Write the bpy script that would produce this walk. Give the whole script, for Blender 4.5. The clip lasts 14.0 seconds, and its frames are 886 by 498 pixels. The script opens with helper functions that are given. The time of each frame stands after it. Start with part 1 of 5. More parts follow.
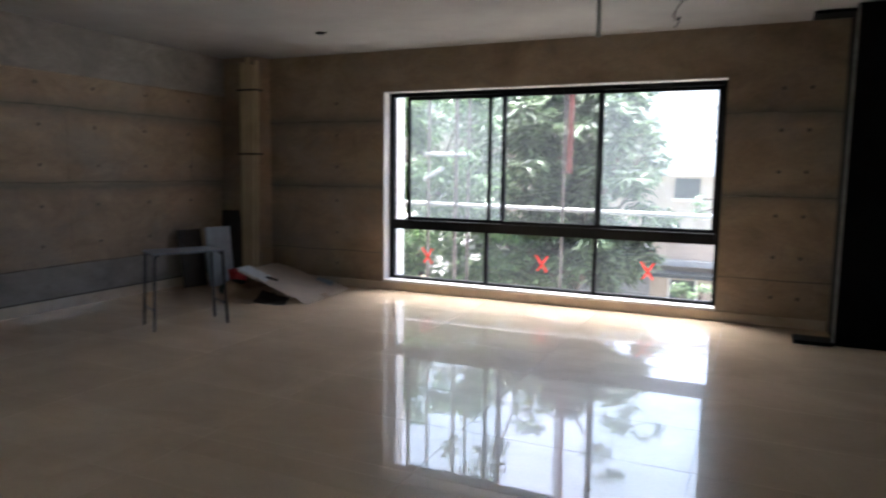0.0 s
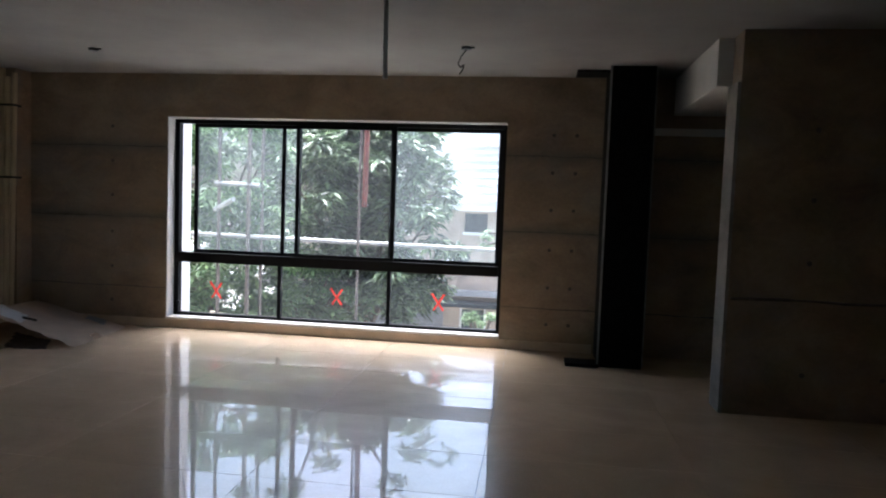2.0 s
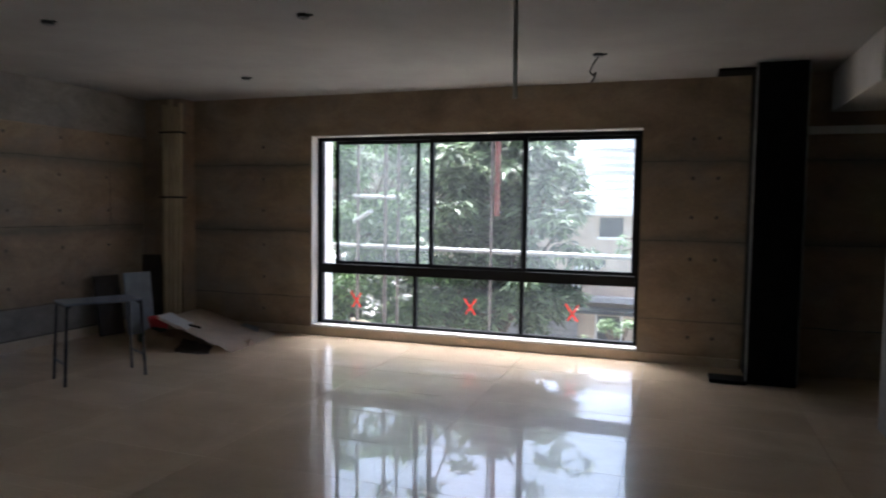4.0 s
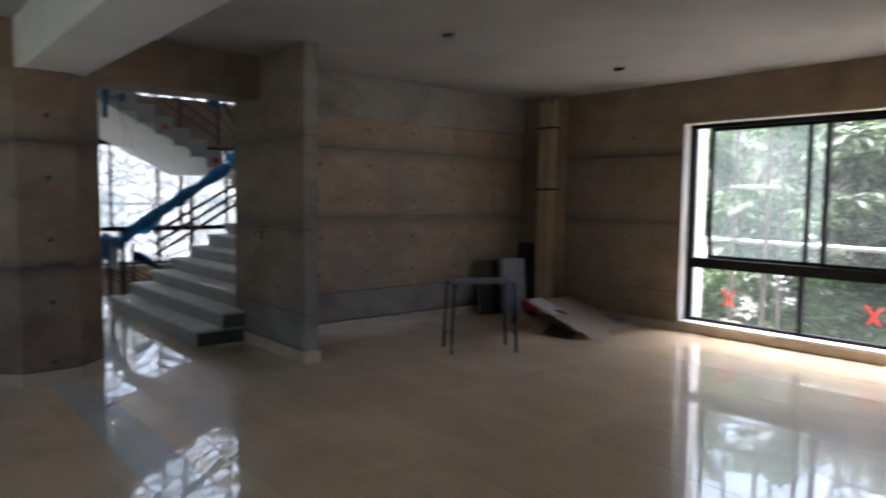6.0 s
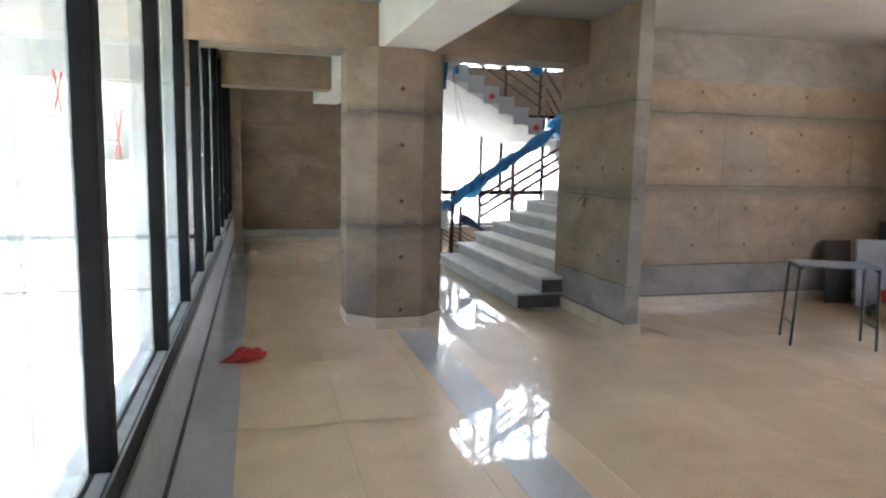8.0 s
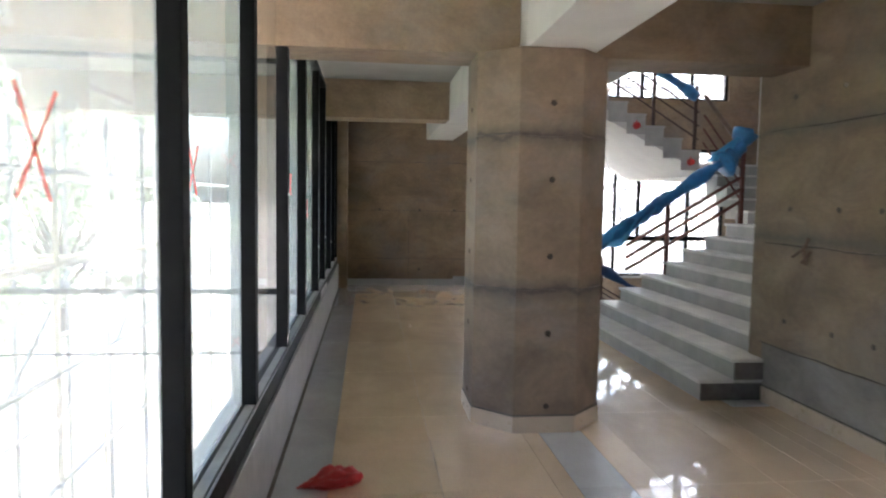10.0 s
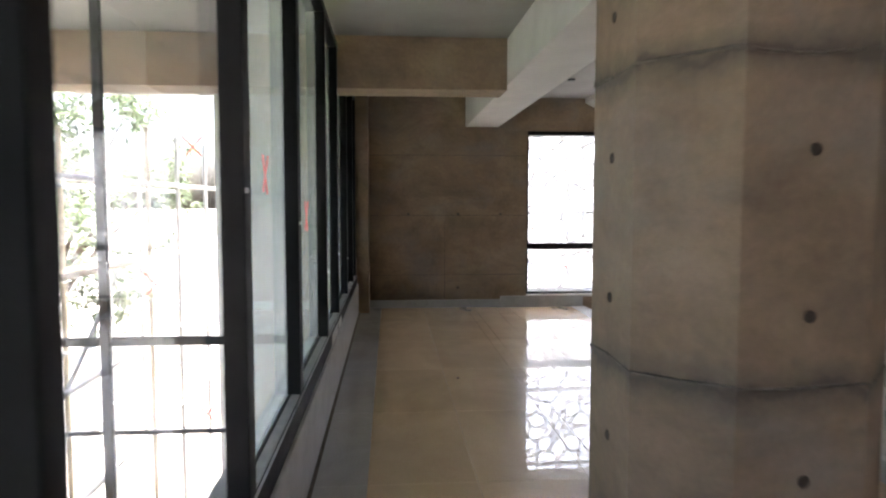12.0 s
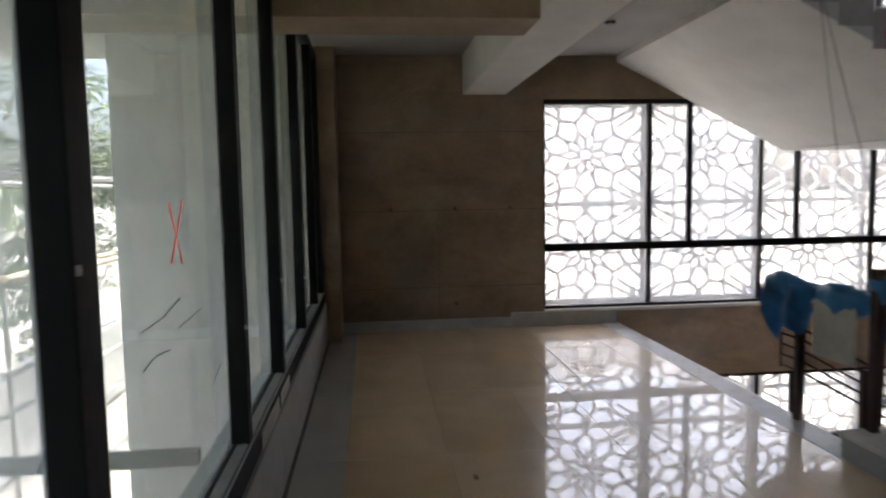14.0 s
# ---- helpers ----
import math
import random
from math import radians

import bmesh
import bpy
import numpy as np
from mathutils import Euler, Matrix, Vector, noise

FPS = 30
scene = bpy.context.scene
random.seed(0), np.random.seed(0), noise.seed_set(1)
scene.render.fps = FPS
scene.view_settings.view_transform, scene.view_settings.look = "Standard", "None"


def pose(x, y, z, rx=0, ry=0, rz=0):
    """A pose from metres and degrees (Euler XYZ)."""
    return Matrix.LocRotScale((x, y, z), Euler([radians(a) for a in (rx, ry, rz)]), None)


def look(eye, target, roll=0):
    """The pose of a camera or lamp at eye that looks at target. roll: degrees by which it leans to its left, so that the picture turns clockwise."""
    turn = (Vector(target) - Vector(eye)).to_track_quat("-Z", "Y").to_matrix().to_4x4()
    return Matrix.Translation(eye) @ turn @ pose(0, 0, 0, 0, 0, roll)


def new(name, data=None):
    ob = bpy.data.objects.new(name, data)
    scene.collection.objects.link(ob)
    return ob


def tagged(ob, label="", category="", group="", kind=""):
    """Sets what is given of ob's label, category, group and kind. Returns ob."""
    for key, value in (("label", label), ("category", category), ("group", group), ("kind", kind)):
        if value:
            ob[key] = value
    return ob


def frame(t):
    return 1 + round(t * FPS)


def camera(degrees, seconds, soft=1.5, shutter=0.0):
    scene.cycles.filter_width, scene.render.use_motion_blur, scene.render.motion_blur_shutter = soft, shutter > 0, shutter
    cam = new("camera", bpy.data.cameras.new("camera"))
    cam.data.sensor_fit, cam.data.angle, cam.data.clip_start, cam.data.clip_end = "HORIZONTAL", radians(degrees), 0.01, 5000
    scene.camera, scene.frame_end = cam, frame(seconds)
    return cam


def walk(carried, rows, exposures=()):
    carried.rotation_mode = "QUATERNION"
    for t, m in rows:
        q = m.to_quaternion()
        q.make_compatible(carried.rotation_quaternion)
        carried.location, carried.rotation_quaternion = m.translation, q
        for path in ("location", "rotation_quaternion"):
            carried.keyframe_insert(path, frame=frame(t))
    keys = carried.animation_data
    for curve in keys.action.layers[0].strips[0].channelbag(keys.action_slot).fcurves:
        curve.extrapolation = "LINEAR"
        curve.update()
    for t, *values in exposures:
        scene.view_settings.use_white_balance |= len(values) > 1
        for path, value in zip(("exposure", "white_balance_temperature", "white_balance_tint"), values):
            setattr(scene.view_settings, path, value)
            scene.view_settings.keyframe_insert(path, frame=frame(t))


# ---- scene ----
cam = camera(66.4, 14.0, soft=2.0, shutter=0.55)
PATH = [
    (0.0, pose(0.541, 0.010, 1.572, 83.39, -0.70, 24.69)),
    (0.5, pose(0.585, 0.036, 1.573, 84.76, -0.37, 17.23)),
    (1.0, pose(0.593, 0.012, 1.577, 86.21, -0.75, 9.73)),
    (1.5, pose(0.603, 0.015, 1.596, 86.79, -1.42, 6.88)),
    (2.0, pose(0.589, 0.023, 1.592, 86.47, -2.08, 7.86)),
    (4.5, pose(0.597, 0.011, 1.680, 86.32, -0.56, 25.63)),
    (5.0, pose(0.610, 0.024, 1.669, 85.33, -0.57, 34.20)),
    (5.5, pose(0.607, 0.037, 1.643, 85.47, -0.37, 41.87)),
    (6.0, pose(0.601, 0.055, 1.622, 85.71, -0.67, 49.53)),
    (6.5, pose(0.577, 0.031, 1.616, 84.59, -0.77, 60.02)),
    (7.0, pose(0.517, -0.040, 1.621, 83.88, -1.02, 67.08)),
    (7.5, pose(0.475, -0.065, 1.624, 83.26, -0.92, 71.54)),
    (8.0, pose(0.393, -0.071, 1.624, 82.53, -1.16, 74.77)),
    (8.5, pose(0.157, -0.085, 1.623, 82.18, 0.69, 75.88)),
    (9.0, pose(-0.276, 0.004, 1.597, 83.93, -1.02, 79.61)),
    (11.5, pose(-3.218, -0.035, 1.619, 86.42, 0.40, 86.16)),
    (12.0, pose(-3.863, -0.077, 1.589, 86.10, -0.05, 85.51)),
    (12.5, pose(-4.529, -0.019, 1.581, 85.93, 0.76, 83.89)),
    (13.0, pose(-5.124, -0.018, 1.588, 84.92, -0.39, 85.84)),
    (13.5, pose(-5.652, -0.027, 1.608, 85.07, 1.39, 81.55)),
    (14.0, pose(-6.215, -0.012, 1.613, 85.19, 1.03, 84.00)),
]
walk(cam, PATH, exposures=[(0.0, 3.15, 5750, 10), (0.6, 2.60, 5550, 10), (1.5, 2.55, 5550, 10), (2.2, 2.70, 5550, 10), (4.5, 2.65, 5650, 10), (5.0, 2.45, 5600, 10), (5.5, 2.90, 5750, 10), (6.0, 3.20, 5850, 10), (6.5, 4.65, 5650, 10), (7.0, 5.10, 5700, 10), (8.0, 5.10, 6050, 10), (9.0, 4.70, 6250, 12), (11.5, 4.75, 6400, 14), (12.0, 4.40, 6500, 15), (12.5, 4.15, 6600, 15), (13.0, 3.90, 6600, 15), (14.0, 3.45, 6600, 15)])

# ---- light ----
world = bpy.data.worlds.new("sky")
scene.world = world
world.use_nodes = True
wn = world.node_tree
sky = wn.nodes.new("ShaderNodeTexSky")
sky.sky_type, sky.sun_disc, sky.sun_elevation, sky.sun_rotation = "NISHITA", False, radians(75), radians(-28)
sky.dust_density, sky.air_density, sky.ozone_density = 8.0, 0.7, 0.3
wn.nodes["Background"].inputs[1].default_value = 0.15
wn.links.new(sky.outputs[0], wn.nodes["Background"].inputs[0])
sun = new("sun", bpy.data.lights.new("sun", "SUN"))
sun.data.energy, sun.data.angle, sun.data.color = 1.7, radians(40), (1.0, 0.98, 0.95)
sun.matrix_world = look((-4, 7.5, 31.7), (0, 0, 0))


# ---- materials ----
def mat(name, build):
    m = bpy.data.materials.new(name)
    m.use_nodes = True
    n, l = m.node_tree.nodes, m.node_tree.links
    build(n, l, n["Principled BSDF"])
    return m


def coords(n, l, scale=1.0, stretch=(1, 1, 1)):
    g = n.new("ShaderNodeNewGeometry")
    mp = n.new("ShaderNodeMapping")
    mp.inputs["Scale"].default_value = [scale * s for s in stretch]
    l.new(g.outputs["Position"], mp.inputs[0])
    return mp.outputs[0]


def noise_node(n, l, vec, scale, detail=4, rough=0.55, distort=0.0):
    t = n.new("ShaderNodeTexNoise")
    t.inputs["Scale"].default_value, t.inputs["Detail"].default_value = scale, detail
    t.inputs["Roughness"].default_value, t.inputs["Distortion"].default_value = rough, distort
    l.new(vec, t.inputs["Vector"])
    return t.outputs["Fac"]


def ramp(n, l, fac, stops):
    r = n.new("ShaderNodeValToRGB")
    e = r.color_ramp.elements
    while len(e) < len(stops):
        e.new(0.5)
    for el, (p, c) in zip(e, stops):
        el.position, el.color = p, (*c, 1)
    l.new(fac, r.inputs[0])
    return r.outputs[0]


def mix(n, l, a, b, fac, mode="MIX"):
    m = n.new("ShaderNodeMix")
    m.data_type, m.blend_type = "RGBA", mode
    for sock, v in ((m.inputs[0], fac), (m.inputs[6], a), (m.inputs[7], b)):
        if isinstance(v, (int, float)):
            sock.default_value = v
        elif isinstance(v, tuple):
            sock.default_value = (*v, 1)
        else:
            l.new(v, sock)
    return m.outputs[2]


def bump(n, l, p, height, strength, distance=0.01):
    b = n.new("ShaderNodeBump")
    b.inputs["Strength"].default_value, b.inputs["Distance"].default_value = strength, distance
    l.new(height, b.inputs["Height"])
    l.new(b.outputs[0], p.inputs["Normal"])


def plain(name, color, rough=0.6, metal=0.0, var=0.15, scale=8.0, bumpy=0.1):
    def build(n, l, p):
        v = coords(n, l)
        f = noise_node(n, l, v, scale, 6)
        dark, light = tuple(c * (1 - var) for c in color), tuple(min(1, c * (1 + var)) for c in color)
        l.new(ramp(n, l, f, [(0.3, dark), (0.7, light)]), p.inputs["Base Color"])
        p.inputs["Metallic"].default_value = metal
        rr = n.new("ShaderNodeMapRange")
        rr.inputs["To Min"].default_value, rr.inputs["To Max"].default_value = max(0.02, rough - 0.1), min(1, rough + 0.1)
        l.new(noise_node(n, l, v, scale * 3, 3), rr.inputs[0])
        l.new(rr.outputs[0], p.inputs["Roughness"])
        if bumpy:
            bump(n, l, p, noise_node(n, l, v, scale * 12, 4), bumpy, 0.004)
    return mat(name, build)


def concrete(name, a, b, c, joints=(), tone=(0.085, 0.075, 0.065), spread=1.0):
    def build(n, l, p):
        v = coords(n, l)
        big = noise_node(n, l, v, 0.9, 5, 0.6, 0.4)
        base = ramp(n, l, big, [(0.25, a), (0.5, b), (0.75, c)])
        streak = noise_node(n, l, coords(n, l, 1.0, (1.0, 1.0, 1.7)), 1.5, 7, 0.68, 0.5)
        base = mix(n, l, base, ramp(n, l, streak, [(0.33, (0.5, 0.47, 0.46)), (0.62, (1.08, 1.04, 1.0))]), 0.7, "MULTIPLY")
        patch = noise_node(n, l, coords(n, l, 1.0, (0.9, 0.9, 1.3)), 1.1, 5, 0.62, 0.3)
        base = mix(n, l, base, (0.235, 0.225, 0.21), ramp(n, l, patch, [(0.5, (0, 0, 0)), (0.66, (0.5, 0.5, 0.5))]))
        for z in joints:
            sep, ad, sb, ab = n.new("ShaderNodeSeparateXYZ"), n.new("ShaderNodeMath"), n.new("ShaderNodeMath"), n.new("ShaderNodeMath")
            g = n.new("ShaderNodeNewGeometry")
            l.new(g.outputs["Position"], sep.inputs[0])
            ad.operation, sb.operation, ab.operation = "MULTIPLY_ADD", "SUBTRACT", "ABSOLUTE"
            ad.inputs[1].default_value = 0.16
            l.new(noise_node(n, l, v, 5, 5, 0.65), ad.inputs[0])
            l.new(sep.outputs[2], ad.inputs[2])
            l.new(ad.outputs[0], sb.inputs[0])
            sb.inputs[1].default_value = z + 0.07
            l.new(sb.outputs[0], ab.inputs[0])
            base = mix(n, l, base, tone, ramp(n, l, ab.outputs[0], [(0.006, (0.9, 0.9, 0.9)), (0.03 * spread, (0.5, 0.5, 0.5)), (0.1 * spread, (0, 0, 0))]))
        fine = noise_node(n, l, v, 26, 6, 0.7)
        base = mix(n, l, base, ramp(n, l, fine, [(0.3, (0.75, 0.74, 0.73)), (0.65, (1.05, 1.04, 1.0))]), 0.5, "MULTIPLY")
        l.new(base, p.inputs["Base Color"])
        p.inputs["Roughness"].default_value = 0.72
        p.inputs["Specular IOR Level"].default_value = 0.35
        bump(n, l, p, mix(n, l, fine, noise_node(n, l, v, 3, 4), 0.4), 0.35, 0.006)
    return mat(name, build)


M_CONC = concrete("board_formed_concrete", (0.21, 0.152, 0.107), (0.33, 0.245, 0.17), (0.375, 0.313, 0.245))
M_CONC_WALL = concrete("banded_wall_concrete", (0.255, 0.197, 0.142), (0.345, 0.27, 0.194), (0.385, 0.325, 0.255), (1.36, 2.21), (0.175, 0.155, 0.13), 1.5)
M_CONC_COL = concrete("column_concrete", (0.17, 0.125, 0.09), (0.265, 0.2, 0.145), (0.3, 0.25, 0.2), (1.003, 2.06))
M_CONC_G = concrete("grey_concrete", (0.215, 0.203, 0.184), (0.29, 0.276, 0.252), (0.34, 0.325, 0.3))
M_JOINT = plain("concrete_fin", (0.11, 0.095, 0.08), 0.85, var=0.35, scale=14)
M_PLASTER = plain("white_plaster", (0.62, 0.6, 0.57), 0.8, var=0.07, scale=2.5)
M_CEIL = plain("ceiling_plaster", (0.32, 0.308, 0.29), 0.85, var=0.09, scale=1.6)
M_FRAME = plain("black_aluminium", (0.008, 0.008, 0.009), 0.55, 0.0, var=0.2, scale=6)
M_FRAME.node_tree.nodes["Principled BSDF"].inputs["Specular IOR Level"].default_value = 0.1
M_TILE_BASE = plain("cream_skirting", (0.5, 0.4, 0.29), 0.3, var=0.12, scale=5)
M_GREYSTONE = plain("grey_stone", (0.42, 0.42, 0.41), 0.3, var=0.12, scale=6)
M_KERB = plain("grey_kerb", (0.36, 0.36, 0.35), 0.5, var=0.12, scale=5)
M_BLACK = plain("black_board", (0.006, 0.006, 0.006), 0.6, var=0.3)
M_BLACK.node_tree.nodes["Principled BSDF"].inputs["Specular IOR Level"].default_value = 0.1
M_PVC = plain("cream_pvc", (0.42, 0.33, 0.21), 0.4, var=0.12, scale=4)
M_CARD = plain("cardboard", (0.42, 0.3, 0.2), 0.8, var=0.2, scale=5)
M_PAPER = plain("pale_sheet", (0.6, 0.48, 0.37), 0.6, var=0.1, scale=5)
M_RED = plain("red_plastic", (0.42, 0.02, 0.02), 0.45, var=0.2)


def build_redpaint(n, l, p):
    p.inputs["Base Color"].default_value = (0.75, 0.04, 0.03, 1)
    p.inputs["Roughness"].default_value = 0.5
    tl, mx = n.new("ShaderNodeBsdfTranslucent"), n.new("ShaderNodeMixShader")
    l.new(ramp(n, l, noise_node(n, l, coords(n, l), 40, 4), [(0.3, (0.7, 0.04, 0.03)), (0.7, (0.9, 0.09, 0.06))]), tl.inputs[0])
    mx.inputs[0].default_value = 0.4
    l.new(p.outputs[0], mx.inputs[1])
    l.new(tl.outputs[0], mx.inputs[2])
    l.new(mx.outputs[0], n["Material Output"].inputs[0])


M_REDPAINT = mat("red_marker", build_redpaint)
M_GREEN = plain("dark_green_sack", (0.03, 0.07, 0.04), 0.8, var=0.3)
M_BLUE = plain("blue_plastic_sheet", (0.02, 0.16, 0.36), 0.35, var=0.35, scale=7, bumpy=0.3)
# The blue sheet darkened to navy where it hangs against the light.
M_BLUE_SHADED = plain("shaded_navy_plastic", (0.01, 0.045, 0.11), 0.4, var=0.35, scale=7, bumpy=0.3)


def build_thin(n, l, p):
    p.inputs["Base Color"].default_value = (0.04, 0.26, 0.5, 1)
    p.inputs["Roughness"].default_value = 0.4
    p.inputs["Transmission Weight"].default_value = 0.0
    tl, mx = n.new("ShaderNodeBsdfTranslucent"), n.new("ShaderNodeMixShader")
    v = coords(n, l)
    l.new(ramp(n, l, noise_node(n, l, v, 6, 4), [(0.3, (0.08, 0.4, 0.7)), (0.7, (0.2, 0.6, 0.85))]), tl.inputs[0])
    mx.inputs[0].default_value = 0.5
    l.new(p.outputs[0], mx.inputs[1])
    l.new(tl.outputs[0], mx.inputs[2])
    l.new(mx.outputs[0], n["Material Output"].inputs[0])


M_BLUE_THIN = mat("thin_blue_plastic", build_thin)
M_STEEL = plain("dark_steel_tube", (0.014, 0.015, 0.018), 0.45, 0.3, var=0.3)
M_DESK = plain("grey_laminate", (0.2, 0.22, 0.27), 0.4, var=0.15)
M_GREYBOARD = plain("grey_board", (0.3, 0.33, 0.37), 0.5, var=0.12)
M_RUST = plain("red_oxide_steel", (0.13, 0.04, 0.028), 0.6, 0.2, var=0.35, scale=10)
M_DARKRAIL = plain("brown_steel", (0.05, 0.025, 0.02), 0.6, 0.2, var=0.3, scale=10)
M_PANEL = plain("pale_board", (0.45, 0.42, 0.36), 0.7, var=0.12)
M_LATTICE = plain("white_lattice", (0.84, 0.84, 0.83), 0.6, var=0.08)
M_SCAFF = plain("galvanised_tube", (0.32, 0.32, 0.31), 0.5, 0.3, var=0.2)
M_SCAFFRED = plain("rusty_tube", (0.17, 0.055, 0.04), 0.7, var=0.35)
M_TUBE = plain("weathered_brown_tube", (0.13, 0.11, 0.095), 0.6, 0.1, var=0.3)
M_BAMBOO = plain("bamboo_pole", (0.5, 0.42, 0.3), 0.7, var=0.25)
M_WALLWHITE = plain("white_exterior_paint", (0.8, 0.8, 0.78), 0.8, var=0.08, scale=3)
M_PALEWALL = plain("pale_grey_render", (0.58, 0.58, 0.57), 0.9, var=0.15, scale=1.2)
M_BACKDROP = plain("dark_backdrop_render", (0.2, 0.2, 0.19), 0.9, var=0.3, scale=1.2)
M_BEIGE = plain("beige_render", (0.5, 0.42, 0.34), 0.9, var=0.15, scale=1.5)
M_SHUTTER = plain("grey_roller_shutter", (0.3, 0.31, 0.32), 0.5, 0.3, var=0.12)
M_DARKWIN = plain("dark_opening", (0.03, 0.035, 0.04), 0.3, var=0.3)
M_PALEWIN = plain("pale_reflecting_window", (0.3, 0.33, 0.35), 0.25, var=0.2)
M_EARTH = plain("dusty_ground", (0.3, 0.285, 0.26), 0.95, var=0.2, scale=0.8)
M_BARK = plain("bark", (0.11, 0.085, 0.065), 0.95, var=0.35, scale=6, bumpy=0.6)
M_WIRE = plain("black_cable", (0.02, 0.02, 0.02), 0.6, var=0.2)
M_COPPER = plain("brown_bracket", (0.16, 0.1, 0.07), 0.6, var=0.3)


def leaf_build(a, b):
    def build(n, l, p):
        g = n.new("ShaderNodeNewGeometry")
        l.new(ramp(n, l, g.outputs["Random Per Island"], [(0.0, a), (0.6, tuple(0.6 * u + 0.4 * w for u, w in zip(a, b))), (1.0, b)]), p.inputs["Base Color"])
        p.inputs["Roughness"].default_value = 0.34
        tl, mx = n.new("ShaderNodeBsdfTranslucent"), n.new("ShaderNodeMixShader")
        l.new(ramp(n, l, g.outputs["Random Per Island"], [(0.3, a), (1.0, tuple(min(1, c * 1.5) for c in b))]), tl.inputs[0])
        mx.inputs[0].default_value = 0.22
        l.new(p.outputs[0], mx.inputs[1])
        l.new(tl.outputs[0], mx.inputs[2])
        l.new(mx.outputs[0], n["Material Output"].inputs[0])
    return build


M_LEAF = mat("glossy_dark_leaves", leaf_build((0.03, 0.05, 0.022), (0.24, 0.32, 0.17)))
M_LEAF2 = mat("light_green_leaves", leaf_build((0.05, 0.1, 0.035), (0.26, 0.38, 0.16)))
M_DARKBROWN = plain("dark_brown_sheet", (0.04, 0.028, 0.02), 0.7, var=0.3)
# One stone in two tones: treads pale, risers darkened for their shade.
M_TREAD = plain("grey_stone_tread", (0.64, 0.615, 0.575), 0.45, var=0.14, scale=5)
M_STEP_SHADED = plain("shaded_grey_stone_step", (0.4, 0.385, 0.355), 0.45, var=0.14, scale=5)
M_STEPDARK = plain("dark_step_side", (0.11, 0.1, 0.09), 0.8, var=0.3, scale=9)


def build_marble(tint):
    def build(n, l, p):
        v = coords(n, l)
        cloud = noise_node(n, l, v, 1.3, 6, 0.6, 0.8)
        info = n.new("ShaderNodeObjectInfo")
        base = ramp(n, l, cloud, [(0.25, tuple(c * 0.84 for c in tint)), (0.55, tint), (0.8, tuple(min(1, c * 1.12) for c in tint))])
        base = mix(n, l, base, ramp(n, l, info.outputs["Random"], [(0.0, (0.93, 0.92, 0.9)), (1.0, (1.04, 1.03, 1.02))]), 1.0, "MULTIPLY")
        speck = noise_node(n, l, v, 60, 5, 0.7)
        base = mix(n, l, base, ramp(n, l, speck, [(0.35, (0.86, 0.84, 0.8)), (0.6, (1, 1, 1))]), 0.5, "MULTIPLY")
        l.new(base, p.inputs["Base Color"])
        smear = noise_node(n, l, v, 2.2, 5, 0.6)
        rr = n.new("ShaderNodeMapRange")
        rr.inputs["From Min"].default_value, rr.inputs["From Max"].default_value = 0.35, 0.75
        rr.inputs["To Min"].default_value, rr.inputs["To Max"].default_value = 0.008, 0.035
        l.new(smear, rr.inputs[0])
        l.new(rr.outputs[0], p.inputs["Coat Roughness"])
        p.inputs["Coat IOR"].default_value = 1.68
        dust = ramp(n, l, noise_node(n, l, coords(n, l, 1.0, (0.6, 1.6, 1.0)), 1.7, 7, 0.68, 0.9), [(0.42, (1, 1, 1)), (0.72, (0.72, 0.72, 0.72))])
        l.new(dust, p.inputs["Coat Weight"])
        p.inputs["Roughness"].default_value, p.inputs["IOR"].default_value = 0.27, 1.55
        bump(n, l, p, noise_node(n, l, v, 4, 3), 0.07, 0.004)
    return build


M_MARBLE = mat("polished_cream_marble", build_marble((0.81, 0.62, 0.43)))
M_STRIP = mat("polished_grey_marble", build_marble((0.6, 0.6, 0.59)))


def glass(name, tint, haze, film=(0.75, 0.78, 0.77)):
    m = bpy.data.materials.new(name)
    m.use_nodes = True
    n, l = m.node_tree.nodes, m.node_tree.links
    n.remove(n["Principled BSDF"])
    tr, gl, df = n.new("ShaderNodeBsdfTransparent"), n.new("ShaderNodeBsdfGlossy"), n.new("ShaderNodeBsdfTranslucent")
    tr.inputs[0].default_value = (*tint, 1)
    df.inputs[0].default_value = (*film, 1)
    gl.inputs["Roughness"].default_value = 0.02
    lw, pw, fr = n.new("ShaderNodeLayerWeight"), n.new("ShaderNodeMath"), n.new("ShaderNodeMath")
    lw.inputs[0].default_value = 0.5
    pw.operation, fr.operation = "POWER", "MULTIPLY_ADD"
    pw.inputs[1].default_value, fr.inputs[1].default_value, fr.inputs[2].default_value = 4.0, 0.55, 0.03
    l.new(lw.outputs["Facing"], pw.inputs[0])
    l.new(pw.outputs[0], fr.inputs[0])
    m1, m2 = n.new("ShaderNodeMixShader"), n.new("ShaderNodeMixShader")
    v = coords(n, l)
    hz = n.new("ShaderNodeMapRange")
    hz.inputs["From Min"].default_value, hz.inputs["From Max"].default_value = 0.3, 0.75
    hz.inputs["To Min"].default_value, hz.inputs["To Max"].default_value = haze * 0.85, haze * 1.15
    l.new(noise_node(n, l, v, 2.0, 5, 0.6, 0.6), hz.inputs[0])
    l.new(hz.outputs[0], m1.inputs[0])
    l.new(tr.outputs[0], m1.inputs[1])
    l.new(df.outputs[0], m1.inputs[2])
    l.new(fr.outputs[0], m2.inputs[0])
    l.new(m1.outputs[0], m2.inputs[1])
    l.new(gl.outputs[0], m2.inputs[2])
    l.new(m2.outputs[0], n["Material Output"].inputs[0])
    return m


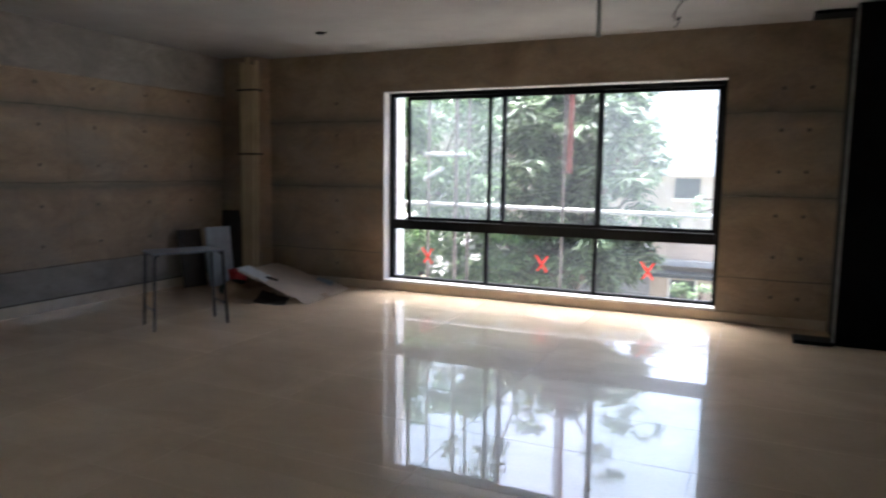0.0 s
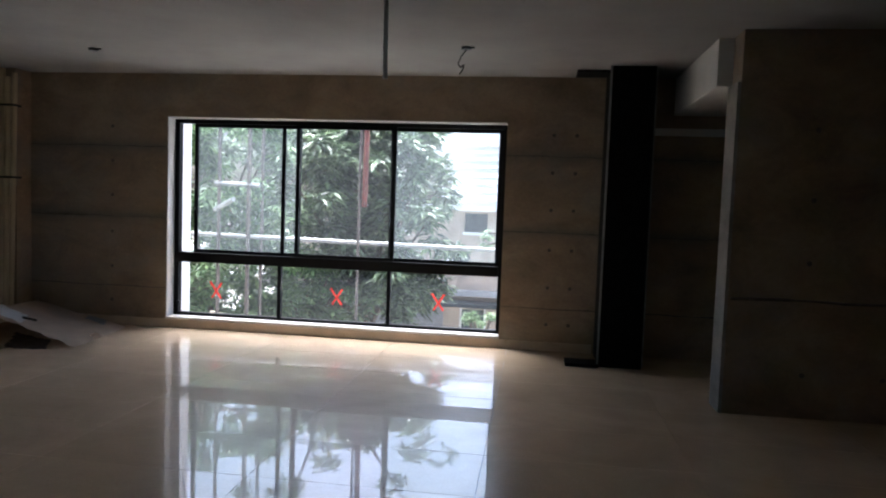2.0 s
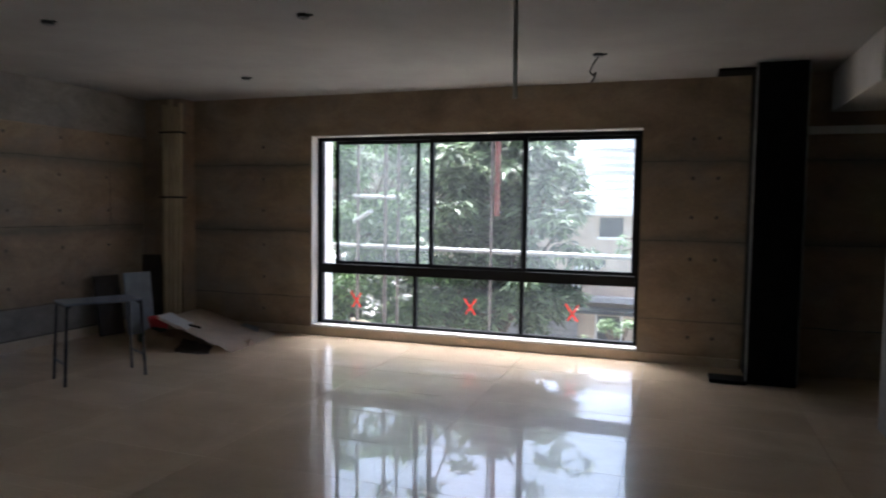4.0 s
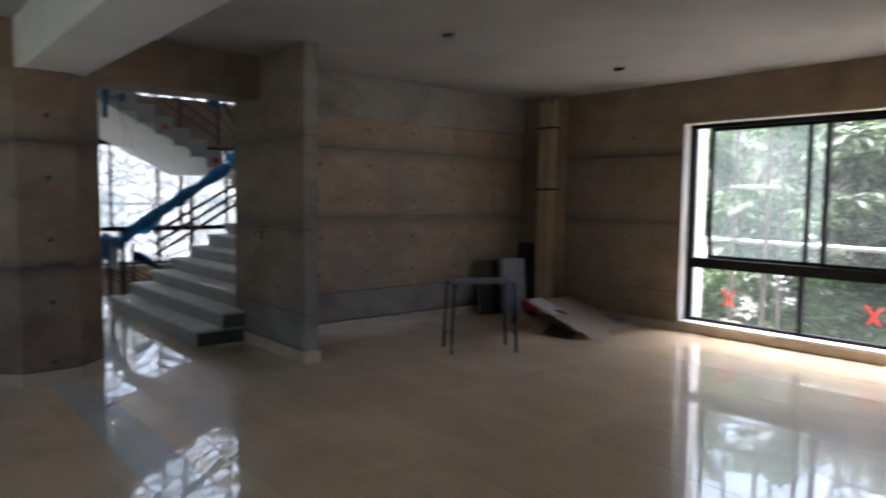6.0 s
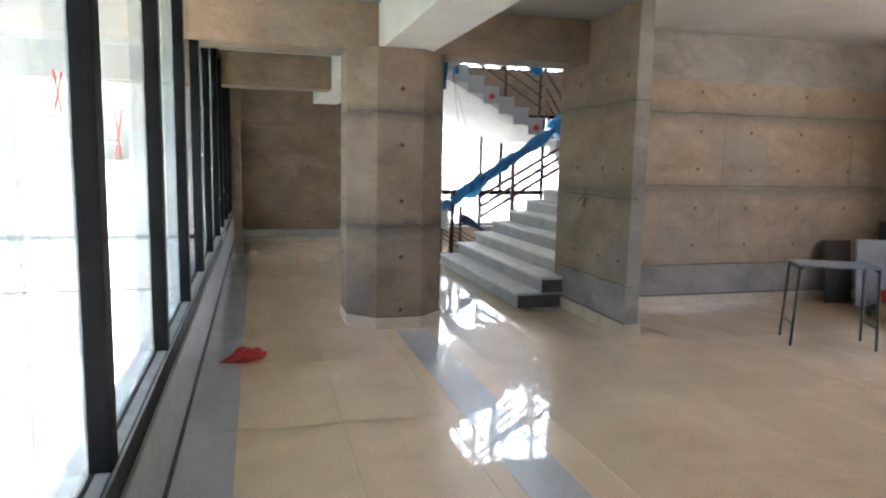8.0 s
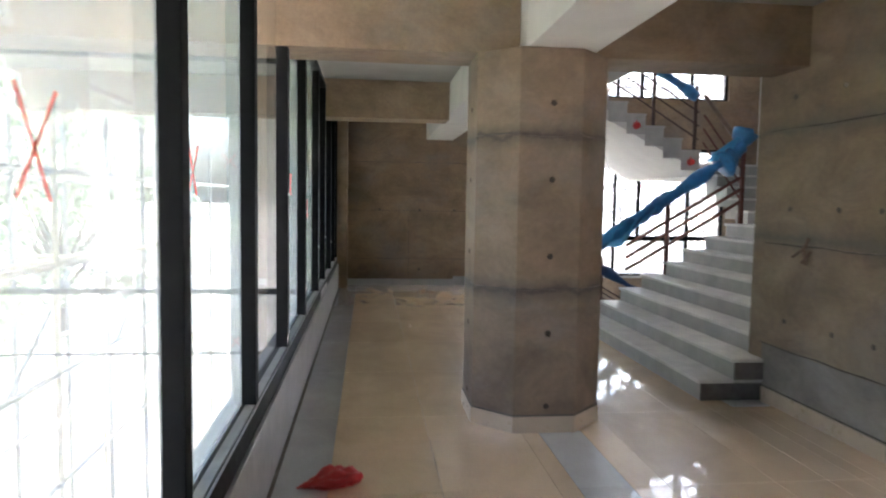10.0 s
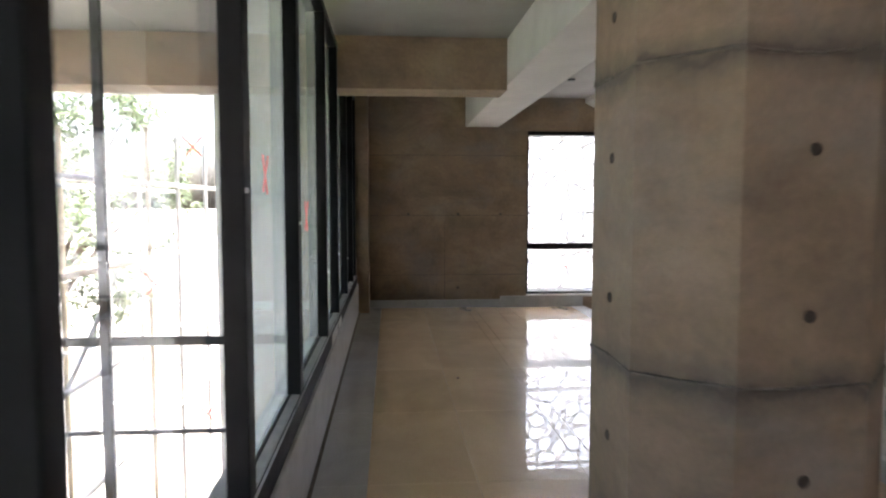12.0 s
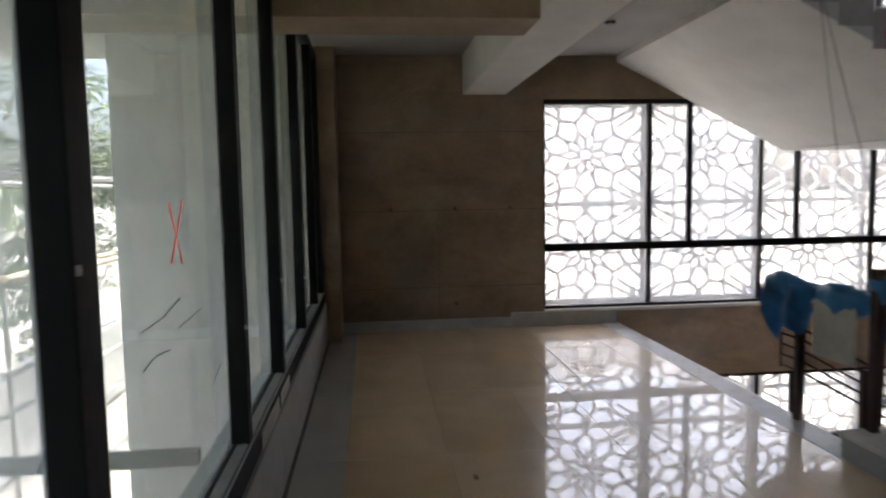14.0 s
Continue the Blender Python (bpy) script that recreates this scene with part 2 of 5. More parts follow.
M_GLASS = glass("dusty_glass", (0.92, 0.95, 0.945), 0.3)
M_GLASS_MILK = glass("milky_dusty_glass", (0.9, 0.94, 0.945), 0.4, (0.56, 0.61, 0.61))
M_GLASS_ROOM = glass("window_glass", (0.91, 0.945, 0.94), 0.05, (0.7, 0.77, 0.77))
M_GLASS_FILM = glass("filmed_glass", (0.89, 0.93, 0.92), 0.3, (0.42, 0.47, 0.45))
# Haze put in for the glare that pales the lattice behind.
M_GLASS_STAIR = glass("glare_hazed_stair_glass", (0.93, 0.95, 0.95), 0.22)
M_GLASS_CLEAR = glass("clear_glass", (0.97, 0.98, 0.98), 0.015)


# ---- mesh helpers ----
def mesh_of(bm, name, material, smooth=False):
    me = bpy.data.meshes.new(name)
    bm.normal_update()
    bm.to_mesh(me)
    bm.free()
    if material:
        me.materials.append(material)
    if smooth:
        for f in me.polygons:
            f.use_smooth = True
    return me


def box(bm, x0, x1, y0, y1, z0, z1, bevel=0.0):
    r = bmesh.ops.create_cube(bm, size=1.0, matrix=Matrix.Translation(((x0 + x1) / 2, (y0 + y1) / 2, (z0 + z1) / 2)) @ Matrix.Diagonal((abs(x1 - x0), abs(y1 - y0), abs(z1 - z0), 1)))
    if bevel:
        edges = list({e for v in r["verts"] for e in v.link_edges})
        bmesh.ops.bevel(bm, geom=edges, offset=bevel, segments=2, profile=0.6, affect="EDGES")
    return r["verts"]


def tube(bm, a, b, r, r2=None, seg=10):
    a, b = Vector(a), Vector(b)
    d = b - a
    m = Matrix.Translation((a + b) / 2) @ d.to_track_quat("Z", "Y").to_matrix().to_4x4()
    bmesh.ops.create_cone(bm, cap_ends=True, segments=seg, radius1=r, radius2=r if r2 is None else r2, depth=d.length, matrix=m)


def boxes(*specs, bevel=0.0):
    bm = bmesh.new()
    for s in specs:
        box(bm, *s, bevel=bevel)
    return bm


def part(name, bm, material, parent, label="", smooth=False):
    ob = new(name, mesh_of(bm, name, material, smooth))
    ob.parent = parent
    return tagged(ob, label) if label else ob


def thing(name, label, category, group="", at=(0, 0, 0), kind=""):
    ob = new(name)
    ob.empty_display_size = 0.1
    ob.location = at
    return tagged(ob, label, category, group, kind)


def solid(name, bm, material, label="", category="", group="", kind="", smooth=False):
    return tagged(new(name, mesh_of(bm, name, material, smooth)), label, category, group, kind)


def structure(name, bm, material, label="", category=""):
    return solid(name, bm, material, label, category, kind="structure")


# ---- plan ----
CEIL = 3.08          # underside of the ceiling
W1Y, LWX, FWX = 7.765, -6.37, -14.06
BEAM = 2.64          # underside of beams
BEAM_FAR = 2.725
CEIL_FAR = 3.17
EAST = 4.2
SLAB_Y = 2.9
BACK_Y = 7.6
GLASS_END = -0.85
LOW = -3.7           # level of the ground outside and of the storey below

floor = structure("floor", boxes((FWX - 0.25, EAST + 0.25, -0.85, SLAB_Y, -0.24, -0.014), (-9.8, EAST + 0.25, SLAB_Y, W1Y + 0.25, -0.24, -0.014)), M_GREYSTONE, "floor of polished cream marble slabs", "floor")
structure("floor_edge", boxes((FWX, -9.8, SLAB_Y - 0.2, SLAB_Y + 0.02, -0.26, 0.003), bevel=0.004), M_GREYSTONE, "grey stone edging along the stairwell", "floor edge")
# East of x -6.62 the overhang past the glazing is unseen, added to cut light.
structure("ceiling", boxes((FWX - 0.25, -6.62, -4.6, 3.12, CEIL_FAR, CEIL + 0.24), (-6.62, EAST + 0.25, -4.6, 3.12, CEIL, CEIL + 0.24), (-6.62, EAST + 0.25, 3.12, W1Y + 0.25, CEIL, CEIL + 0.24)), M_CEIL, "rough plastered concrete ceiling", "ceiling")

wx0, wx1, wz0, wz1 = -3.883, 0.222, 0.125, 2.573
wall_north = structure("wall_north", boxes((LWX - 0.2, wx0, W1Y, W1Y + 0.28, -0.24, CEIL), (wx1, EAST + 0.25, W1Y, W1Y + 0.28, -0.24, CEIL),
    (wx0, wx1, W1Y, W1Y + 0.28, -0.24, wz0), (wx0, wx1, W1Y, W1Y + 0.28, wz1, CEIL)), M_CONC_WALL, "bare board-formed concrete wall around a wide window", "wall")
wall_west = structure("wall_west", boxes((LWX - 0.2, LWX, 3.4, W1Y, -0.01, CEIL), (LWX, LWX + 0.07, 3.4, 7.5, 2.56, CEIL)), M_CONC_WALL, "bare concrete wall with formwork seams and tie holes", "wall")
structure("wall_corner_pier", boxes((LWX, -5.7, 7.52, W1Y, -0.01, CEIL), bevel=0.006), M_CONC, "bare concrete corner pier", "wall")
wall_fin = structure("wall_fin", boxes((-6.78, -5.188, 3.253, 3.4, -0.01, CEIL), bevel=0.006), M_CONC_WALL, "bare concrete fin wall beside the stairs", "wall")
yb, yt = 2.007, 6.97
wall_end = structure("wall_end", boxes((FWX - 0.25, FWX, -1.9, yb, LOW, 6.4)), M_CONC, "bare concrete end wall with tall windows", "wall")
structure("wall_end_side", boxes((FWX - 0.25, FWX, yt, BACK_Y + 0.25, LOW, 6.4)), M_CONC, "bare concrete end wall beside tall windows", "wall")
for a, b in ((2.677, 3.62), (-0.7, 0.184), (5.6, 6.4), (LOW, -1.6)):
    part("spandrel", boxes((FWX - 0.25, FWX, yb, yt, a, b)), M_CONC, wall_end)
structure("wall_east", boxes((EAST, EAST + 0.25, -0.85, W1Y, -0.24, CEIL)), M_CONC, "bare concrete wall", "wall")
# Out of view, added to keep southern light off the room and pier.
structure("wall_south", boxes((GLASS_END, EAST, -0.85, -0.6, -0.01, CEIL)), M_CONC, "unseen concrete wall added beside the glazing to darken the room", "wall")
structure("wall_glazing_end", boxes((FWX, -13.62, -0.8, -0.38, -0.01, CEIL_FAR)), M_CONC, "bare concrete return wall", "wall")
structure("wall_stair_back", boxes((FWX, -6.6, BACK_Y, BACK_Y + 0.25, LOW, 6.4)), M_PLASTER, "white plastered stair wall", "wall")
structure("wall_stair_side", boxes((-6.78, -6.6, 3.42, BACK_Y, LOW, 6.4)), M_PLASTER, "white plastered stair wall", "wall")
structure("wall_stair_upper", boxes((FWX, -6.6, 2.95, 3.12, CEIL + 0.24, 6.4)), M_PLASTER, "white plastered upper stair wall", "wall")
structure("ceiling_stair", boxes((FWX - 0.25, -6.6, 2.95, BACK_Y + 0.25, 6.4, 6.6)), M_PLASTER, "white plastered stair hall ceiling", "ceiling")
structure("floor_lower", boxes((FWX, -6.6, -0.8, BACK_Y, LOW - 0.1, LOW)), M_GREYSTONE, "grey floor of the storey below", "floor")
structure("beam_long", boxes((-5.95, EAST, 1.06, 1.56, BEAM, CEIL), (FWX, -6.62, 1.06, 1.56, BEAM_FAR, CEIL_FAR), bevel=0.008), M_PLASTER, "white plastered ceiling beam", "beam")
structure("beam_column_head", boxes((-6.62, -5.95, 1.06, 1.56, BEAM, CEIL)), M_PLASTER, "white plastered beam junction over the column", "beam")
structure("beam_cross", boxes((-6.62, -6.15, -4.4, 1.058, BEAM, CEIL), (-6.62, -6.15, 1.562, 3.253, BEAM, CEIL), bevel=0.006), M_CONC, "bare concrete cross beam", "beam")
structure("beam_cross_far", boxes((-10.9, -10.43, -4.4, 1.06, BEAM_FAR - 0.05, CEIL_FAR), bevel=0.006), M_CONC, "bare concrete cross beam", "beam")
structure("beam_east", boxes((2.03, 2.55, 6.002, W1Y, BEAM + 0.04, CEIL), bevel=0.008), M_PLASTER, "white plastered ceiling beam", "beam")
wall_pier = structure("wall_pier", boxes((2.152, EAST, 5.72, 6.0, -0.01, CEIL), bevel=0.008), M_CONC, "bare dark concrete pier", "wall")
# Paler concrete strip paints the window light on the pier's end face.
structure("trim_pier_edge", boxes((2.122, 2.15, 5.715, 5.998, 0, BEAM + 0.03), bevel=0.004), M_CONC_G, "paler strip standing in for the window-lit end of the pier", "trim")
structure("kerb", boxes((-13.62, GLASS_END, -0.8, -0.53, -0.01, 0.435), bevel=0.01), M_KERB, "grey plastered kerb under the glazing", "kerb")


def prism(bm, pts, z0, z1):
    lo = [bm.verts.new((x, y, z0)) for x, y in pts]
    hi = [bm.verts.new((x, y, z1)) for x, y in pts]
    bm.faces.new(list(reversed(lo)))
    bm.faces.new(hi)
    for i in range(len(pts)):
        j = (i + 1) % len(pts)
        bm.faces.new((lo[i], lo[j], hi[j], hi[i]))


def octagon(grow=0.0, c=0.252):
    x0, x1, y0, y1 = -6.836 - grow, -5.876 + grow, 0.754 - grow, 1.694 + grow
    c += grow * 0.4
    return [(x0 + c, y0), (x1 - c, y0), (x1, y0 + c), (x1, y1 - c), (x1 - c, y1), (x0 + c, y1), (x0, y1 - c), (x0, y0 + c)]


bm = bmesh.new()
prism(bm, octagon(), -0.01, BEAM)
column = structure("column", bm, M_CONC_COL, "bare concrete octagonal column with tie holes", "column")
bm = bmesh.new()
prism(bm, octagon(0.007), 0.0, 0.115)
part("skirting", bm, M_TILE_BASE, column, "cream marble skirting")


part("skirting_gap", (lambda b: (prism(b, octagon(0.004), 0.115, 0.128), b)[1])(bmesh.new()), M_JOINT, column, "dark gap above the skirting")


# formwork seams (thin proud fins) and tie holes
def seam_bm(points, r=0.006, wob=0.007):
    bm = bmesh.new()
    for (a, b) in points:
        a, b = Vector(a), Vector(b)
        n = max(2, int((b - a).length / 0.22))
        prev = a
        for i in range(1, n + 1):
            q = a.lerp(b, i / n) + Vector((0, 0, random.uniform(-wob, wob) if abs(a.z - b.z) < 0.01 else 0))
            tube(bm, prev, q, r * random.uniform(0.6, 1.3), seg=5)
            prev = q
    return bm


for k, z in enumerate((1.003, 2.06)):
    o = octagon()
    part("form_seam", seam_bm([((*o[i], z), (*o[(i + 1) % 8], z)) for i in range(8)], 0.006, 0.014), M_JOINT, column)
for z in (0.476, 1.39, 2.21):
    part("form_seam", seam_bm([((LWX, 3.42, z), (LWX, 7.5, z))]), M_JOINT, wall_west)
part("form_seam", seam_bm([((LWX, 5.13, 0.5), (LWX, 5.13, 2.2))], 0.003), M_JOINT, wall_west)
part("form_seam", seam_bm([((LWX, 6.95, 1.4), (LWX, 6.95, 2.2))], 0.003), M_JOINT, wall_west)
for z in (0.48, 1.34, 2.2):
    part("form_seam", seam_bm([((-5.7, W1Y, z), (wx0, W1Y, z))]), M_JOINT, wall_north)
    part("form_seam", seam_bm([((wx1, W1Y, z), (EAST, W1Y, z))]), M_JOINT, wall_north)
for z in (0.476, 1.3, 2.2):
    part("form_seam", seam_bm([((-6.6, 3.253, z), (-5.19, 3.253, z)), ((-5.188, 3.255, z), (-5.188, 3.39, z))]), M_JOINT, wall_fin)
part("form_seam", seam_bm([((2.17, 5.72, 0.94), (EAST, 5.72, 0.94))], 0.012, 0.012), M_JOINT, wall_pier, "dark ragged formwork seam")
for z in (0.5, 1.4, 2.3):
    part("form_seam", seam_bm([((FWX, -0.5, z), (FWX, 1.98, z))], 0.003, 0.003), M_JOINT, wall_end)
part("form_seam", seam_bm([((FWX, 0.75, 0.15), (FWX, 0.75, 1.4))], 0.003), M_JOINT, wall_end)


def hole_mesh(material):
    bm = bmesh.new()
    ring = lambda r, z: [bm.verts.new((r * math.cos(i * math.pi / 5), r * math.sin(i * math.pi / 5), z)) for i in range(10)]
    a, b, c = ring(0.021, 0.0), ring(0.017, 0.004), ring(0.012, 0.0015)
    for p, q in ((a, b), (b, c)):
        for i in range(10):
            bm.faces.new((p[i], p[(i + 1) % 10], q[(i + 1) % 10], q[i]))
    bm.faces.new(c)
    return mesh_of(bm, "tie_hole", material)


HOLE, HOLE_FILLED = hole_mesh(M_DARKBROWN), hole_mesh(M_JOINT)


def tie_hole(parent, x, y, z, axis):
    ob = new("tie_hole", HOLE if parent is column else HOLE_FILLED)
    ob.matrix_world = pose(x, y, z, *{"x": (0, 90, 0), "-y": (90, 0, 0)}[axis])
    ob.parent = parent
    return ob


for z in (0.187, 0.7, 1.232, 1.756, 2.272):
    tie_hole(column, -5.876, 1.239, z, "x")
    tie_hole(column, -6.356, 0.754, z, "-y")
for z in (0.267, 0.705, 1.135, 1.58, 2.008, 2.445):
    for y in (4.1, 4.8, 5.5, 6.2, 6.9):
        tie_hole(wall_west, LWX, y + random.uniform(-0.02, 0.02), z, "x")
for z in (0.7, 1.58, 2.44):
    for x in (-6.3, -5.75, -5.35):
        tie_hole(wall_fin, x, 3.253, z, "-y")
for z in (0.3, 0.72, 1.15, 1.6, 2.02, 2.44):
    for x in (-4.6, 0.75, 1.0):
        tie_hole(wall_north, x, W1Y, z, "-y")
for z in (0.35, 1.25, 1.75, 2.3):
    for x in (2.75, 3.35):
        tie_hole(wall_pier, x, 5.72, z, "-y")
for y, z in ((0.95, 1.42), (0.95, 0.3), (1.6, 1.42), (0.2, 1.42)):
    tie_hole(wall_end, FWX, y, z, "x")

# grey pour bands at the foot and head of the walls
part("pour_band", boxes((LWX, LWX + 0.003, 3.41, 7.51, 0.0, 0.47)), M_CONC_G, wall_west, "grey concrete pour band")
part("pour_band", boxes((LWX + 0.07, LWX + 0.073, 3.41, 7.51, 2.562, CEIL - 0.002)), M_CONC_G, wall_west)
part("pour_band", boxes((-6.58, -5.2, 3.25, 3.253, 0.0, 0.47)), M_CONC_G, wall_fin)
part("pour_band", boxes((-5.188, -5.185, 3.262, 3.392, 0.0, CEIL - 0.002)), M_CONC_G, wall_fin)

# skirtings
structure("baseboard_north", boxes((-5.7, 1.27, W1Y - 0.02, W1Y, -0.01, 0.1), bevel=0.003), M_TILE_BASE, "cream marble skirting", "skirting")
structure("baseboard_west", boxes((LWX, LWX + 0.02, 3.42, 7.52, -0.01, 0.115), bevel=0.003), M_TILE_BASE, "cream marble skirting", "skirting")
part("skirting_gap", boxes((LWX, LWX + 0.006, 3.42, 7.51, 0.116, 0.134)), M_JOINT, wall_west)
part("skirting_gap", boxes((-6.55, -5.19, 3.247, 3.253, 0.116, 0.13)), M_JOINT, wall_fin)
structure("trim_kerb_gap", boxes((-13.6, GLASS_END, -0.529, -0.507, 0.001, 0.007)), M_JOINT, "dark joint between kerb and floor", "joint")
structure("baseboard_fin", boxes((-6.55, -5.17, 3.233, 3.253, -0.01, 0.115), (-5.188, -5.168, 3.254, 3.42, -0.01, 0.115), bevel=0.003), M_TILE_BASE, "cream marble skirting", "skirting")
structure("baseboard_end", boxes((FWX, FWX + 0.02, -0.55, 1.6, -0.01, 0.12), (FWX, FWX + 0.05, 1.6, 2.88, -0.01, 0.17), bevel=0.003), M_GREYSTONE, "pale stone skirting", "skirting")
structure("trim_window_sill", boxes((wx0, wx1, W1Y - 0.02, W1Y + 0.16, wz0 - 0.02, wz0 + 0.006), bevel=0.004), M_PLASTER, "pale stone window sill", "sill")
# Pale lining carries the daylight on the reveal in its colour.
structure("trim_window_head", boxes((wx0, wx1, W1Y + 0.004, W1Y + 0.16, wz1 - 0.012, wz1 + 0.002), (wx0 - 0.002, wx0 + 0.012, W1Y + 0.004, W1Y + 0.16, wz0, wz1)), M_PLASTER, "window reveal lining, pale for the daylight on it", "trim")
structure("trim_end_sill", boxes((FWX - 0.2, FWX + 0.03, yb, yt, 0.15, 0.188), bevel=0.004), M_PLASTER, "white stone window sill", "sill")


# ---- windows ----
def stroke(bm, a, b, w, normal):
    a, b = Vector(a), Vector(b)
    d, n = (b - a).normalized(), Vector(normal)
    s = d.cross(n) * w / 2
    top = [bm.verts.new(p + n * 0.003) for p in (a - s, a + s * 0.6, b + s, b - s * 0.5)]
    low = [bm.verts.new(p) for p in (a - s, a + s * 0.6, b + s, b - s * 0.5)]
    bm.faces.new(top)
    for i in range(4):
        bm.faces.new((low[i], low[(i + 1) % 4], top[(i + 1) % 4], top[i]))


def painted_cross(parent, c, u, n, h, w, lean=0.0, single=False, thick=0.009):
    bm = bmesh.new()
    c, u, up = Vector(c), Vector(u), Vector((0, 0, 1))
    stroke(bm, c - u * w / 2 + up * h / 2, c + u * w / 2 - up * h * (0.5 - lean), thick, n)
    if not single:
        stroke(bm, c + u * w / 2 + up * h * 0.48, c - u * w * 0.3 - up * h / 2, thick * 0.9, n)
    return part("painted_mark", bm, M_REDPAINT, parent, "red cross painted on the glass")


def frame_bar(parent, name, *spec, material=None):
    return part(name, boxes(spec, bevel=0.004), material or M_FRAME, parent)


def pane(parent, spec, material):
    ob = part("pane", boxes(spec), material, parent, "glass pane hazed by dust and glare")
    ob.visible_shadow = False
    return ob


# wide window of the room
win = tagged(new("window_1"), "wide black aluminium sliding window over fixed panes", "window", kind="structure")
fy = W1Y + 0.16
frame_bar(win, "frame_head", wx0, wx1, fy, fy + 0.09, wz1 - 0.06, wz1)
frame_bar(win, "frame_sill", wx0, wx1, fy, fy + 0.09, wz0, wz0 + 0.04)
frame_bar(win, "jamb", wx0, wx0 + 0.07, fy, fy + 0.09, wz0 + 0.04, wz1 - 0.06)
frame_bar(win, "jamb", wx1 - 0.05, wx1, fy, fy + 0.09, wz0 + 0.04, wz1 - 0.06)
frame_bar(win, "transom", wx0 + 0.07, wx1 - 0.05, fy - 0.01, fy + 0.1, 0.8, 0.92)
for x in (-2.5, -1.13):
    frame_bar(win, "mullion", x - 0.022, x + 0.022, fy + 0.01, fy + 0.08, wz0 + 0.04, 0.8)
frame_bar(win, "mullion", -2.51, -2.465, fy + 0.05, fy + 0.086, 0.92, wz1 - 0.06)
sashes = ((-3.64, -2.27, 0.055), (-2.315, -1.08, 0.01), (-1.16, 0.172, 0.055))
for x0, x1, dy in sashes:
    s = part("sash", boxes((x0, x0 + 0.045, fy + dy, fy + dy + 0.03, 0.92, wz1 - 0.06), (x1 - 0.045, x1, fy + dy, fy + dy + 0.03, 0.92, wz1 - 0.06),
        (x0 + 0.045, x1 - 0.045, fy + dy, fy + dy + 0.03, 0.92, 0.96), (x0 + 0.045, x1 - 0.045, fy + dy, fy + dy + 0.03, wz1 - 0.1, wz1 - 0.06)), M_FRAME, win)
    pane(s, (x0 + 0.045, x1 - 0.045, fy + dy + 0.012, fy + dy + 0.018, 0.96, wz1 - 0.1), M_GLASS_ROOM if dy > 0.03 else M_GLASS_CLEAR)
for x0, x1, cx in ((wx0 + 0.07, -2.522, -3.33), (-2.478, -1.152, -1.78), (-1.108, wx1 - 0.05, -0.53)):
    p = pane(win, (x0, x1, fy + 0.04, fy + 0.046, wz0 + 0.04, 0.8), M_GLASS_CLEAR)
    painted_cross(p, (cx, fy + 0.039, 0.46), (1, 0, 0), (0, -1, 0), 0.2, 0.15, thick=0.03)
part("latch", boxes((-3.82, -3.78, fy - 0.025, fy, 0.28, 0.31), bevel=0.003), M_STEEL, win)

# long glazing of the corridor
glz = tagged(new("window_2"), "long black aluminium glazing with dusty panes", "window", kind="structure")
GY0, GY1 = -0.64, -0.56
mull = [-0.9, -2.05, -3.54, -4.86, -6.23, -7.57, -9.15, -10.31, -11.65, -12.85, -13.57]
frame_bar(glz, "frame_sill", -13.62, GLASS_END, GY0 - 0.02, GY1 + 0.012, 0.435, 0.545)
# Paler than the black frame for the light on the sill's top.
part("sill_track", boxes((-13.62, GLASS_END, -0.612, -0.566, 0.545, 0.553), (-13.62, GLASS_END, -0.56, -0.549, 0.545, 0.55), bevel=0.002), M_SCAFF, glz, "aluminium sliding track, paled to grey for the light it catches")
rng = random.Random(5)
for k in range(3):
    x = -10.4 + k * 0.42 + rng.uniform(-0.08, 0.08)
    part("plaster_smear", boxes((x, x + rng.uniform(0.15, 0.45), -0.549, -0.543, 0.436, 0.47 + rng.uniform(0, 0.05)), bevel=0.002), M_PLASTER, glz, "pale plaster smear under the sill")
frame_bar(glz, "frame_head", -13.62, GLASS_END, GY0, GY1, CEIL - 0.06, CEIL)
for i, x in enumerate(mull):
    w = 0.055 if x in (-2.05, -6.23, -7.57) else 0.042
    frame_bar(glz, "mullion", x - w, x + w, GY0, GY1 + (0.02 if w > 0.06 else 0), 0.55, CEIL - 0.06)
for i in range(len(mull) - 1):
    a, b = mull[i + 1] + 0.042, mull[i] - 0.042
    p = pane(glz, (a, b, -0.636, -0.63, 0.55, CEIL - 0.06), M_GLASS_FILM if i >= 5 else M_GLASS_MILK if i in (2, 4) else M_GLASS_CLEAR if i == 3 else M_GLASS)
    for mx, mz, mh in ((-2.74, 1.7, 0.22), (-6.95, 1.715, 0.17), (-8.43, 1.5, 0.2), (-3.9, 1.7, 0.18), (-1.85, 1.8, 0.12)):
        if a < mx < b:
            painted_cross(p, (mx, -0.629, mz), (1, 0, 0), (0, 1, 0), mh, mh * 0.75, lean=0.04, thick=0.008)
for x, z in ((-7.57, 1.47), (-9.15, 1.05), (-10.31, 1.1), (-11.65, 0.95), (-6.23, 1.62)):
    bm = bmesh.new()
    box(bm, x + 0.04, x + 0.05, -0.56, -0.55, z, z + 0.02, 0.002)
    tube(bm, (x + 0.045, -0.551, z + 0.012), (x + 0.06, -0.546, z + 0.008), 0.003, seg=6)
    part("latch", bm, M_SCAFF, glz, "small metal window latch")

